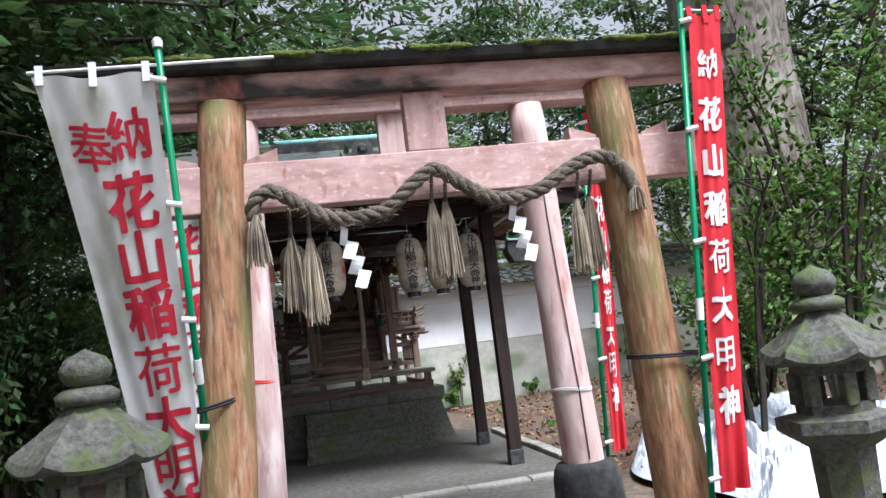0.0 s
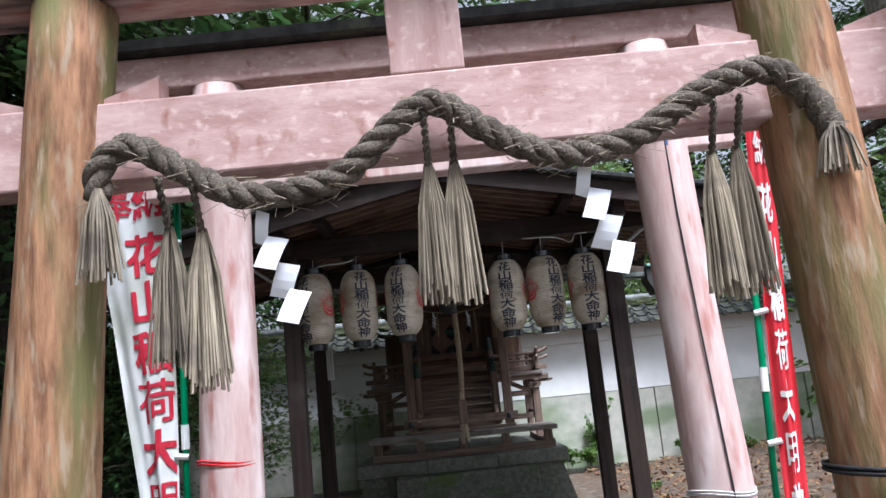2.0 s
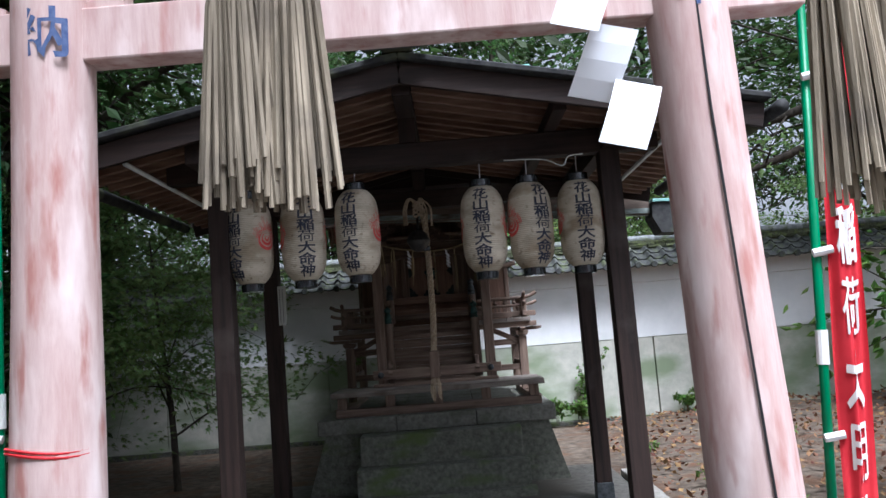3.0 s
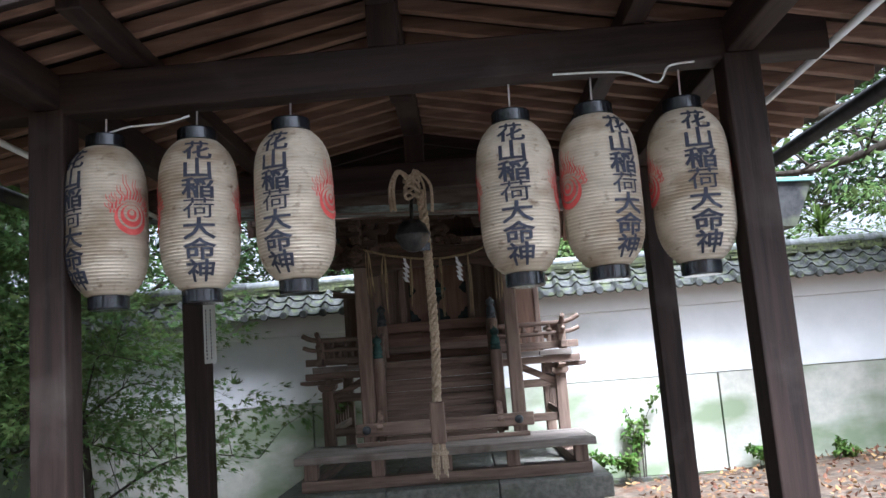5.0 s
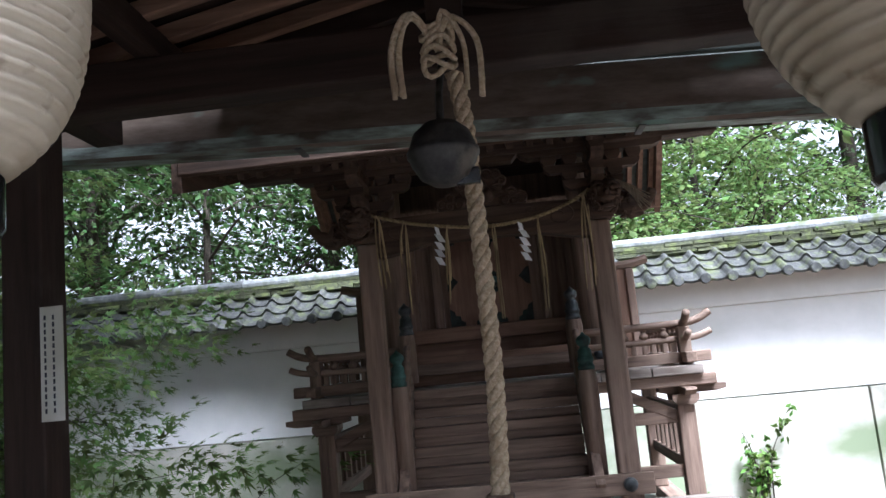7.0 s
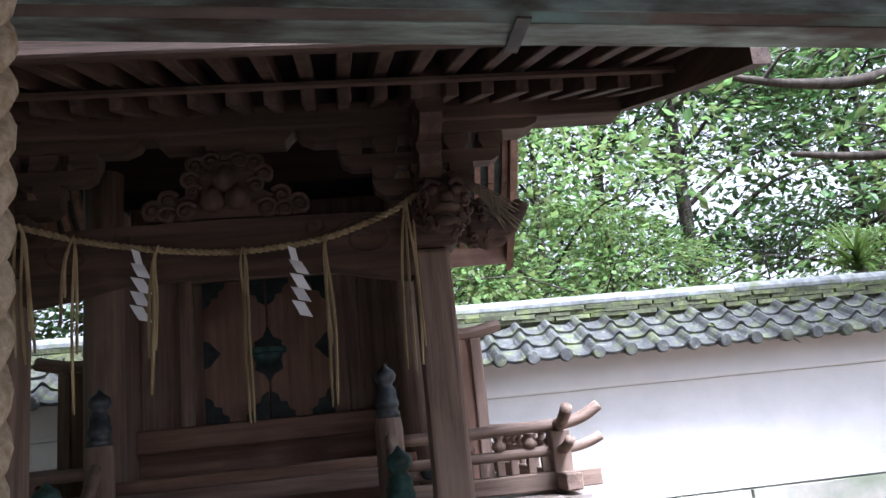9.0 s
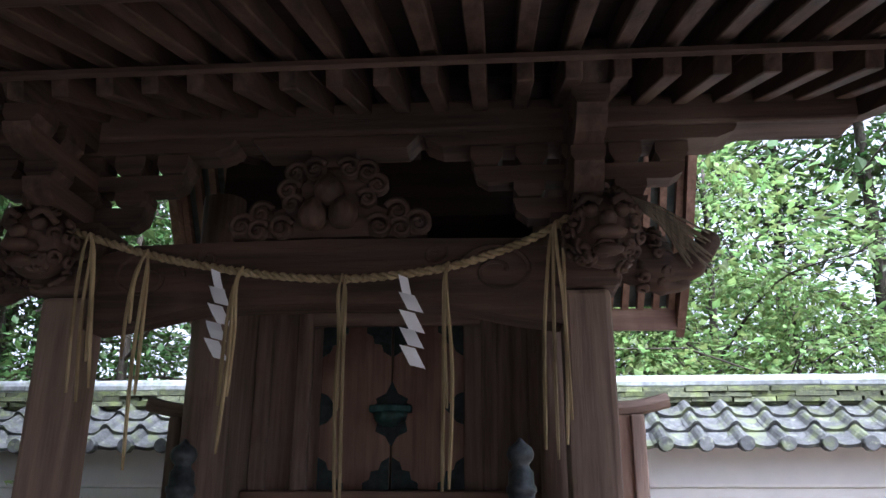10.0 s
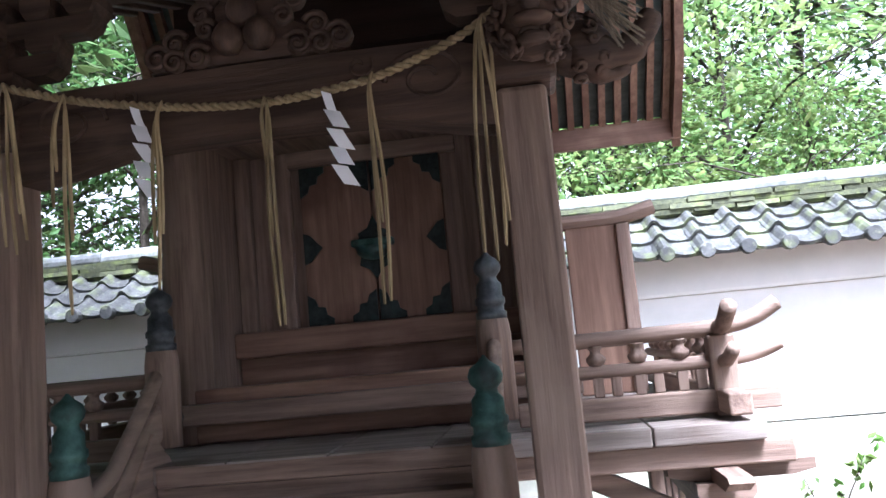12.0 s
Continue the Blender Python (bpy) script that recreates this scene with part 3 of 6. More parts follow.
# copper box gutter between the two roofs
gutter = thing("box_gutter", "patinated copper box gutter between hall and sanctuary roofs", "gutter", (AXIS, 11.1, 2.7))
GY, GZ = 11.01, 2.757
sec = [(0, 0.265), (0, 0.03), (0.02, 0), (0.10, 0), (0.12, 0.03), (0.12, 0.20), (0.105, 0.20), (0.105, 0.035), (0.09, 0.015), (0.03, 0.015), (0.015, 0.035), (0.015, 0.265)]
part("trough", prism(bmesh.new(), [(GY + a, GZ + b) for a, b in sec], "x", -1.6, 3.1), COPPER, gutter, "brown copper trough streaked with verdigris")
part("drip_edge", one(-1.6, 3.1, GY - 0.006, GY - 0.001, GZ + 0.012, GZ + 0.062, bevel=0), PATINA, gutter, "pale green patina along the lower edge")
part("underside", one(-1.6, 3.1, GY + 0.018, GY + 0.102, GZ - 0.004, GZ - 0.001, bevel=0), PATINA, gutter, "pale green patina under the trough")
part("rim", one(-1.62, 3.12, GY - 0.03, GY + 0.0, GZ + 0.268, GZ + 0.31, bevel=0.006), SLATE_COPPER, gutter, "dark slate copper flashing")
part("hopper", prism(bmesh.new(), [(3.103, GZ + 0.11), (3.50, GZ + 0.11), (3.46, GZ), (3.38, GZ - 0.2), (3.19, GZ - 0.2), (3.103, GZ - 0.04)], "y", GY - 0.10, GY + 0.2), BLACK_TILE, gutter, "dark tapered rainwater hopper")
part("hopper_rim", one(3.105, 3.52, GY - 0.12, GY + 0.22, GZ + 0.112, GZ + 0.142, bevel=0.004), TEAL, gutter, "teal copper rim")
for x in (-1.2, 0.1, 1.5, 2.7):
    part("gutter_strap", one(x - 0.014, x + 0.014, GY - 0.012, GY + 0.125, GZ - 0.010, GZ - 0.005, bevel=0), IRON, gutter)

gutter.rotation_euler[1] = 0.05

# ---------------- stone base and steps ----------------
base = thing("stone_plinth", "mossy granite base with broad steps under the sanctuary", "plinth", (AXIS, 12.8, 0))
bm = prism(bmesh.new(), [(-0.62, 0), (2.12, 0), (1.94, 0.615), (-0.42, 0.615)], "y", 11.48, 14.6)
part("battered_wall", bm, MOSSY, base)
for k in range(3):
    w = 2.52 / 3
    part("cap_stone", one(-0.50 + k * w + 0.003, -0.50 + (k + 1) * w - 0.003, 11.44, 14.65, 0.618, 0.775, bevel=0.012), CAPSTONE, base)
part("upper_step", one(-0.03, 1.62, 11.16, 11.478, 0.0, 0.615, bevel=0.015), MOSSY, base, "worn upper stone step")
part("lower_step", one(-0.05, 1.66, 10.92, 11.158, 0.0, 0.325, bevel=0.015), MOSSY, base, "mossy lower stone step")
part("bottom_step", one(-0.07, 1.70, 10.76, 10.918, -0.02, 0.075, bevel=0.01), MOSSY, base)

# ---------------- sanctuary ----------------
SY = 12.055
PL, PR = 0.178, 1.408
shrine = thing("sanctuary", "small weathered cypress sanctuary with carved brackets, steep stair and railed veranda", "shrine", (AXIS, 12.9, 0.775))
W = SHRINE
# ground frame
part("ground_sill", one(-0.32, 1.90, 11.62, 11.76, 0.775, 0.86, bevel=0.006), W["x"], shrine)
for x in (-0.25, 0.27, 0.79, 1.31, 1.83):
    part("short_post", one(x - 0.05, x + 0.05, 11.64, 11.75, 0.862, 0.985, bevel=0.005), W["z"], shrine)
part("platform_board", one(-0.36, 1.94, 11.56, 12.34, 0.988, 1.045, bevel=0.008), BOARD, shrine, "grey worn platform board")
for x in (-0.28, 1.86):
    part("side_sill", one(x - 0.06, x + 0.06, 11.765, 13.9, 0.775, 0.86, bevel=0.006), W["y"], shrine)
# porch posts and tie rails
for x in (PL, PR):
    part("porch_post", one(x - 0.055, x + 0.055, SY - 0.055, SY + 0.055, 1.047, 2.52, bevel=0.014), W["z"], shrine)
rail = part("tie_rail", one(PL - 0.11, PR + 0.11, SY - 0.08, SY - 0.056, 1.13, 1.235, bevel=0.005), W["x"], shrine)
for x in (PL - 0.02, PR - 0.01):
    bm = lathe(bmesh.new(), [(0.001, 0.0), (0.022, 0.004), (0.034, 0.014), (0.036, 0.03)], (0, 0, 0), 14)
    bmesh.ops.transform(bm, matrix=pose(x, SY - 0.112, 1.183, -90, 0, 0), verts=bm.verts[:])
    part("nail_cover", bm, LEAD, rail, "dark domed nail cover", smooth=True)
rail2 = part("tie_rail", one(PL - 0.11, PR + 0.07, SY - 0.08, SY - 0.056, 1.05, 1.085, bevel=0.004), W["x"], shrine)
# stair
for k in range(7):
    z = 1.06 + 0.1 * k
    y = 12.06 + 0.068 * k
    part("tread", one(0.30, 1.22, y, y + 0.10, z, z + 0.055, bevel=0.006), W["x"], shrine)
    part("riser", one(0.30, 1.22, y + 0.010, y + 0.03, z - 0.045, z - 0.002, bevel=0.0), W["x"], shrine)
for x in (0.268, 1.252):
    part("stringer", bar(bmesh.new(), (x, 12.03, 1.13), (x, 12.56, 1.75), 0.05, 0.20), W["y"], shrine)
# newels with cast finials, front low and rear high
CAPS = [(0.043, 0.0), (0.045, 0.02), (0.038, 0.025), (0.038, 0.04), (0.043, 0.045), (0.043, 0.06), (0.037, 0.066), (0.036, 0.10), (0.026, 0.112), (0.024, 0.122), (0.036, 0.135), (0.040, 0.150), (0.034, 0.168), (0.014, 0.182), (0.003, 0.196)]
for x in (0.27, 1.262):
    n1 = part("newel", lathe(bmesh.new(), [(0.05, 0), (0.05, 0.62), (0.045, 0.66), (0.04, 0.67)], (x, 12.12, 1.09), 18), W["z"], shrine, smooth=True)
    part("finial", lathe(bmesh.new(), CAPS, (x, 12.12, 1.755), 18), VERDIGRIS, n1, "green cast onion finial", smooth=True)
    n2 = part("newel", lathe(bmesh.new(), [(0.05, 0), (0.05, 0.24), (0.045, 0.28), (0.04, 0.285)], (x, 12.60, 1.76), 18), W["z"], shrine, smooth=True)
    part("finial", lathe(bmesh.new(), CAPS, (x, 12.60, 2.04), 18), LEAD, n2, "grey cast onion finial", smooth=True)
    part("stair_handrail", tube(bmesh.new(), [(x, 12.12, 1.66), (x, 12.3, 1.73), (x, 12.45, 1.86), (x, 12.58, 1.985), (x, 12.66, 1.99)], 0.022, 10), W["y"], shrine, smooth=True)
    part("stair_rail_panel", bar(bmesh.new(), (x, 12.14, 1.50), (x, 12.57, 1.86), 0.03, 0.09), W["y"], shrine)
# veranda
VZ = 1.72
VL, VR = AXIS - 1.09, AXIS + 1.09
for k in range(8):
    w = (VR - VL + 0.12) / 8
    part("veranda_board", one(VL - 0.06 + k * w + 0.002, VL - 0.06 + (k + 1) * w - 0.002, 12.47, 13.1, VZ - 0.05, VZ, bevel=0.005), BOARD, shrine)
for x0, x1 in ((VL - 0.06, AXIS - 0.66), (AXIS + 0.66, VR + 0.06)):
    part("side_veranda_board", one(x0, x1, 13.102, 14.1, VZ - 0.05, VZ, bevel=0.005), BOARD, shrine)
part("veranda_edge", one(VL - 0.13, VR + 0.13, 12.50, 12.60, VZ - 0.115, VZ - 0.052, bevel=0.006), W["x"], shrine)
for s, xe in ((-1, VL), (1, VR)):
    part("veranda_side_edge", one(xe - 0.05, xe + 0.05, 12.605, 14.1, VZ - 0.115, VZ - 0.052, bevel=0.006), W["y"], shrine)
    # bracketed legs
    leg = part("veranda_leg", one(xe - s * 0.05 - 0.05, xe - s * 0.05 + 0.05, 12.55, 12.65, 0.862, 1.50, bevel=0.008), W["z"], shrine)
    part("bracket_block", prism(bmesh.new(), [(xe - s * 0.05 - 0.05, 1.502), (xe - s * 0.05 + 0.05, 1.502), (xe - s * 0.05 + 0.075, 1.53), (xe - s * 0.05 + 0.075, 1.56), (xe - s * 0.05 - 0.075, 1.56), (xe - s * 0.05 - 0.075, 1.53)], "y", 12.52, 12.68), W["x"], leg)
    part("bracket_arm", prism(bmesh.new(), [(xe - 0.19, 1.575), (xe - 0.13, 1.562), (xe + 0.13, 1.562), (xe + 0.19, 1.575), (xe + 0.19, 1.602), (xe - 0.19, 1.602)], "y", 12.56, 12.64), W["x"], leg)
    part("bracket_nose", prism(bmesh.new(), [(12.34, 1.59), (12.40, 1.562), (12.74, 1.562), (12.74, 1.602), (12.36, 1.602)], "x", xe - s * 0.05 - 0.03, xe - s * 0.05 + 0.03), W["y"], leg)
    part("veranda_leg", one(xe - s * 0.05 - 0.05, xe - s * 0.05 + 0.05, 13.75, 13.85, 0.862, 1.602, bevel=0.008), W["z"], shrine)
    for z0 in (1.12, 1.42):
        part("leg_brace", one(xe - s * 0.05 - 0.025, xe - s * 0.05 + 0.025, 12.66, 13.74, z0, z0 + 0.07, bevel=0.005), W["y"], shrine)
        part("front_brace", one(min(PL, PR, xe) if s < 0 else PR + 0.07, PL - 0.07 if s < 0 else xe, 12.58, 12.62, z0 - 0.02, z0 + 0.05, bevel=0.005), W["x"], shrine)
    part("knee_brace", bar(bmesh.new(), (xe - s * 0.10, 12.6, 1.44), (xe - s * 0.42, 12.6, 1.60), 0.05, 0.06), W["x"], shrine)
    for k in range(6):
        y = 12.78 + 0.16 * k
        part("under_slat", one(xe - s * 0.05 - 0.012, xe - s * 0.05 + 0.012, y, y + 0.05, 1.19, 1.42, bevel=0.0), W["z"], shrine)
# railing with upswept ends
for s, xe in ((-1, VL), (1, VR)):
    xi = 0.22 if s < 0 else 1.31
    def sweep_rail(z, r, over, lift, nm):
        pts = [(xi, 12.62, z), ((xi + xe) / 2, 12.62, z), (xe, 12.62, z + 0.005), (xe + s * over * 0.6, 12.62, z + lift * 0.4), (xe + s * over, 12.62, z + lift)]
        part(nm, tube(bmesh.new(), smooth_line(pts, 5), r, 10), W["x"], shrine, smooth=True)
        pts = [(xe, 14.1, z), (xe, 13.2, z), (xe, 12.62, z + 0.004), (xe, 12.62 - over * 0.6, z + lift * 0.4), (xe, 12.62 - over, z + lift)]
        part(nm, tube(bmesh.new(), smooth_line(pts, 5), r, 10), W["y"], shrine, smooth=True)
    sweep_rail(1.955, 0.022, 0.165, 0.06, "top_rail")
    sweep_rail(1.865, 0.019, 0.16, 0.04, "middle_rail")
    for a in ("x", "y"):
        if a == "x":
            part("bottom_rail", one(min(xi, xe + s * 0.14), max(xi, xe + s * 0.14), 12.59, 12.65, VZ + 0.012, VZ + 0.075, bevel=0.006), W["x"], shrine)
        else:
            part("bottom_rail", one(xe - 0.03, xe + 0.03, 12.46, 14.1, VZ + 0.014, VZ + 0.073, bevel=0.006), W["y"], shrine)
    part("corner_post", one(xe - 0.035, xe + 0.035, 12.585, 12.655, VZ + 0.002, 1.94, bevel=0.006), W["z"], shrine)
    bal = [(0.016, 0), (0.026, 0.012), (0.028, 0.022), (0.015, 0.034), (0.014, 0.044), (0.022, 0.052), (0.022, 0.056)]
    for k in range(3):
        x = xe - s * (0.11 + 0.115 * k)
        part("baluster", lathe(bmesh.new(), bal, (x, 12.62, 1.882), 10), W["z"], shrine, smooth=True)
        part("lower_baluster", one(x - 0.014, x + 0.014, 12.608, 12.632, VZ + 0.076, 1.85, bevel=0.003), W["z"], shrine)
        part("lower_baluster", one(x + s * 0.05 - 0.014, x + s * 0.05 + 0.014, 12.608, 12.632, VZ + 0.076, 1.85, bevel=0.003), W["z"], shrine)
    for k in range(9):
        y = 12.75 + 0.14 * k
        part("baluster", lathe(bmesh.new(), bal, (xe, y, 1.882), 10), W["z"], shrine, smooth=True)
        part("lower_baluster", one(xe - 0.012, xe + 0.012, y - 0.014, y + 0.014, VZ + 0.076, 1.85, bevel=0.003), W["z"], shrine)
# sanctuary chamber
CY = 13.04
for x in (0.16, 1.42):
    for y in (CY, 14.15):
        part("round_column", lathe(bmesh.new(), [(0.08, 0), (0.08, 1.45)], (x, y, VZ + 0.002), 24), W["z"], shrine, smooth=True)
tie = part("column_tie", one(0.07, 1.51, CY - 0.16, CY - 0.082, 1.79, 1.86, bevel=0.007), W["x"], shrine, "tie beam across the column feet")
for x in (0.165, 1.415):
    bm = lathe(bmesh.new(), [(0.001, 0.0), (0.02, 0.003), (0.03, 0.012), (0.032, 0.026)], (0, 0, 0), 14)
    bmesh.ops.transform(bm, matrix=pose(x, CY - 0.186, 1.826, -90, 0, 0), verts=bm.verts[:])
    part("nail_cover", bm, LEAD, tie, "dark domed nail cover", smooth=True)
part("threshold", one(0.2, 1.38, CY - 0.078, CY + 0.06, VZ + 0.004, 1.905, bevel=0.008), REDDISH["x"], shrine)
part("door_sill", one(0.195, 1.385, CY + 0.32, CY + 0.41, 2.0, 2.10, bevel=0.008), REDDISH["x"], shrine)
part("recess_floor", one(0.20, 1.38, CY + 0.062, CY + 0.40, 1.86, 1.895, bevel=0), W["x"], shrine)
part("recess_riser", one(0.20, 1.38, CY + 0.37, CY + 0.39, 1.897, 1.998, bevel=0), REDDISH["x"], shrine)
# door wall behind the columns
DY = CY + 0.385
part("back_board", one(0.15, 1.43, DY + 0.07, DY + 0.09, VZ + 0.002, 3.15, bevel=0), W["z"], shrine)
part("recess_ceiling", one(0.15, 1.43, CY - 0.02, DY + 0.068, 2.83, 2.87, bevel=0), W["y"], shrine)
for x0, x1 in ((0.155, 0.195), (1.385, 1.425)):
    part("recess_side", one(x0, x1, CY + 0.078, DY + 0.068, VZ + 0.002, 2.828, bevel=0.004), W["z"], shrine)
for x in (0.23, 1.35, 0.40, 1.165):
    part("door_stile", one(x - 0.032, x + 0.032, DY + 0.02, DY + 0.068, 2.102, 2.828, bevel=0.006), W["z"], shrine)
part("door_lintel", one(0.43, 1.133, DY + 0.022, DY + 0.068, 2.76, 2.828, bevel=0.006), W["x"], shrine)
for x0, x1 in ((0.475, 0.766), (0.772, 1.063)):
    leaf = part("door_leaf", one(x0, x1, DY + 0.035, DY + 0.068, 2.104, 2.758, bevel=0.004), REDDISH["z"], shrine, "brown plank door leaf")
    for zc, dz in ((2.106, 1), (2.756, -1), (2.42, 0)):
        for xs, dx in ((x0 + 0.002, 1), (x1 - 0.002, -1)):
            bm = bmesh.new()
            if dz:
                prism(bm, [(xs, zc), (xs + dx * 0.105, zc), (xs + dx * 0.105, zc + dz * 0.025), (xs + dx * 0.078, zc + dz * 0.04), (xs + dx * 0.072, zc + dz * 0.07), (xs + dx * 0.042, zc + dz * 0.075), (xs + dx * 0.032, zc + dz * 0.105), (xs, zc + dz * 0.125)], "y", DY + 0.028, DY + 0.034)
            else:
                prism(bm, [(xs, zc - 0.065), (xs + dx * 0.028, zc - 0.055), (xs + dx * 0.056, zc - 0.022), (xs + dx * 0.078, zc), (xs + dx * 0.056, zc + 0.022), (xs + dx * 0.028, zc + 0.055), (xs, zc + 0.065)], "y", DY + 0.028, DY + 0.034)
            part("strap_fitting", bm, BRONZE, leaf, "blackened scalloped metal fitting")
lock = part("lock", one(0.685, 0.855, DY - 0.03, DY + 0.026, 2.40, 2.43, bevel=0.008), VERDIGRIS, shrine, "green cast door lock")
part("lock_body", lathe(bmesh.new(), [(0.004, 0), (0.04, 0.008), (0.062, 0.026), (0.07, 0.054), (0.06, 0.055)], (0.77, DY - 0.005, 2.343), 20), VERDIGRIS, lock, smooth=True)
part("lock_plate", prism(bmesh.new(), [(0.77, 2.27), (0.795, 2.31), (0.835, 2.33), (0.82, 2.40), (0.835, 2.46), (0.795, 2.48), (0.77, 2.53), (0.745, 2.48), (0.705, 2.46), (0.72, 2.40), (0.705, 2.33), (0.745, 2.31)], "y", DY + 0.027, DY + 0.0335), BRONZE, lock, "blackened scalloped lock plate")
for s, xe in ((-1, 0.10), (1, 1.48)):
    part("chamber_side", one(xe - 0.02, xe + 0.02, CY + 0.06, 14.2, VZ + 0.002, 3.2, bevel=0), REDDISH["z"], shrine)
    # wing panel at the rear of the veranda
    wing = part("wing_panel", one(min(xe + s * 0.06, xe + s * 0.285), max(xe + s * 0.06, xe + s * 0.285), 13.64, 13.67, VZ + 0.003, 2.41, bevel=0.004), REDDISH["z"], shrine, "reddish plank wing panel")
    part("wing_stile", one(xe + s * 0.295 - 0.028, xe + s * 0.295 + 0.028, 13.62, 13.69, VZ + 0.003, 2.41, bevel=0.006), W["z"], wing)
    part("wing_cap", tube(bmesh.new(), smooth_line([(xe + s * 0.02, 13.655, 2.437), (xe + s * 0.27, 13.655, 2.438), (xe + s * 0.43, 13.655, 2.47)], 4), 0.032, 8), W["x"], wing)
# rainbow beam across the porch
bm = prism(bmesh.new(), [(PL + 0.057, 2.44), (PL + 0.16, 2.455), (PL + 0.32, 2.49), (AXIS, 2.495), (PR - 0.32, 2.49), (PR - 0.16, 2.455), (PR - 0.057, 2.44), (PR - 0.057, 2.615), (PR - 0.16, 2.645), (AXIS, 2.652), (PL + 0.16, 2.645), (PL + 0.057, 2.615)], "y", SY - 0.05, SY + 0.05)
rainbow = part("rainbow_beam", bm, DARK_CYPRESS["x"], shrine, "curved beam carved with scrolls")
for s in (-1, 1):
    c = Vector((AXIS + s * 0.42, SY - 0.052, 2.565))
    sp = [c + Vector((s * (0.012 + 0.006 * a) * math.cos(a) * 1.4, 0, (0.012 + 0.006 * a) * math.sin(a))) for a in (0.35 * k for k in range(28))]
    part("scroll", tube(bmesh.new(), sp, 0.006, 5), DARK_CYPRESS["x"], rainbow)
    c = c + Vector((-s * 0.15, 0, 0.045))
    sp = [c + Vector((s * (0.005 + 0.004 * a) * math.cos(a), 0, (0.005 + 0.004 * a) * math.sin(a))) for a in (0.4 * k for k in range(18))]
    part("scroll", tube(bmesh.new(), sp, 0.005, 5), DARK_CYPRESS["x"], rainbow)
part("porch_purlin", one(AXIS - 1.28, AXIS + 1.28, SY - 0.06, SY + 0.06, 2.924, 3.005, bevel=0.008), DARK_CYPRESS["x"], shrine)


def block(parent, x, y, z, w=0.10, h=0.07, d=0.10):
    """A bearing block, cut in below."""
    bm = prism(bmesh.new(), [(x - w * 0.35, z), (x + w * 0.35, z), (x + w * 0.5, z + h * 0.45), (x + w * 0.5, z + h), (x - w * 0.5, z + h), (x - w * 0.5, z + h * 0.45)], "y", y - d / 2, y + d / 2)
    return part("bearing_block", bm, DARK_CYPRESS["x"], parent)


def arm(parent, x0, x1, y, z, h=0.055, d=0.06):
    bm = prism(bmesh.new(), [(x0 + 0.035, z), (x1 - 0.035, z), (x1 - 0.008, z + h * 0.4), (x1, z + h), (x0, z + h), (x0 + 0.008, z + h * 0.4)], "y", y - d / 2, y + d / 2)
    return part("bracket_arm", bm, DARK_CYPRESS["x"], parent)


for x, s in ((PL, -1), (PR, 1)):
    cluster = part("bracket_base", one(x - 0.08, x + 0.08, SY - 0.08, SY + 0.08, 2.523, 2.60, bevel=0.015), DARK_CYPRESS["x"], shrine)
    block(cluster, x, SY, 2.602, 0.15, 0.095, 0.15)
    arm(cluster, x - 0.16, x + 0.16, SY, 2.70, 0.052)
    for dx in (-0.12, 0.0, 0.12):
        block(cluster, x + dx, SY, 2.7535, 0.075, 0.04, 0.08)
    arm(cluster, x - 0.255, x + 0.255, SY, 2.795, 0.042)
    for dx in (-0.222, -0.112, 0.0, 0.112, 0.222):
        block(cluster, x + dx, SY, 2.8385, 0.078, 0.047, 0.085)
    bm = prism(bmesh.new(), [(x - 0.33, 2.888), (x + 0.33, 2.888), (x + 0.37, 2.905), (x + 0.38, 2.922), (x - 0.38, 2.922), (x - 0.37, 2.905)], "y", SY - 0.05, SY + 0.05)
    part("purlin_corbel", bm, DARK_CYPRESS["x"], cluster)
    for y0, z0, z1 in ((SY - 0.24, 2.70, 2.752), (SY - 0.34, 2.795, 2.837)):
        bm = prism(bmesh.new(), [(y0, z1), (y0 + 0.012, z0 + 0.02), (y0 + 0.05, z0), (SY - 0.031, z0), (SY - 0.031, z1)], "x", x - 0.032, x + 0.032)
        part("front_arm", bm, DARK_CYPRESS["y"], cluster)
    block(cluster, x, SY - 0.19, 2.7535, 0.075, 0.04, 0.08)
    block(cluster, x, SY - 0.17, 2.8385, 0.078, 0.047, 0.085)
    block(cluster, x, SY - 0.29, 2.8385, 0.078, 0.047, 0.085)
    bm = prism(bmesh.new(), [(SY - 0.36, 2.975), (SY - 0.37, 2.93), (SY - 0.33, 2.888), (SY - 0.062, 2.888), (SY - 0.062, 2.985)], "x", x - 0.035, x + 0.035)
    part("tenon_head", bm, DARK_CYPRESS["y"], cluster)
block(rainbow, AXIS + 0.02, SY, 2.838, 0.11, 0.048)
part("strut_corbel", prism(bmesh.new(), [(AXIS - 0.16, 2.888), (AXIS + 0.20, 2.888), (AXIS + 0.23, 2.922), (AXIS - 0.19, 2.922)], "y", SY - 0.045, SY + 0.045), DARK_CYPRESS["x"], rainbow)


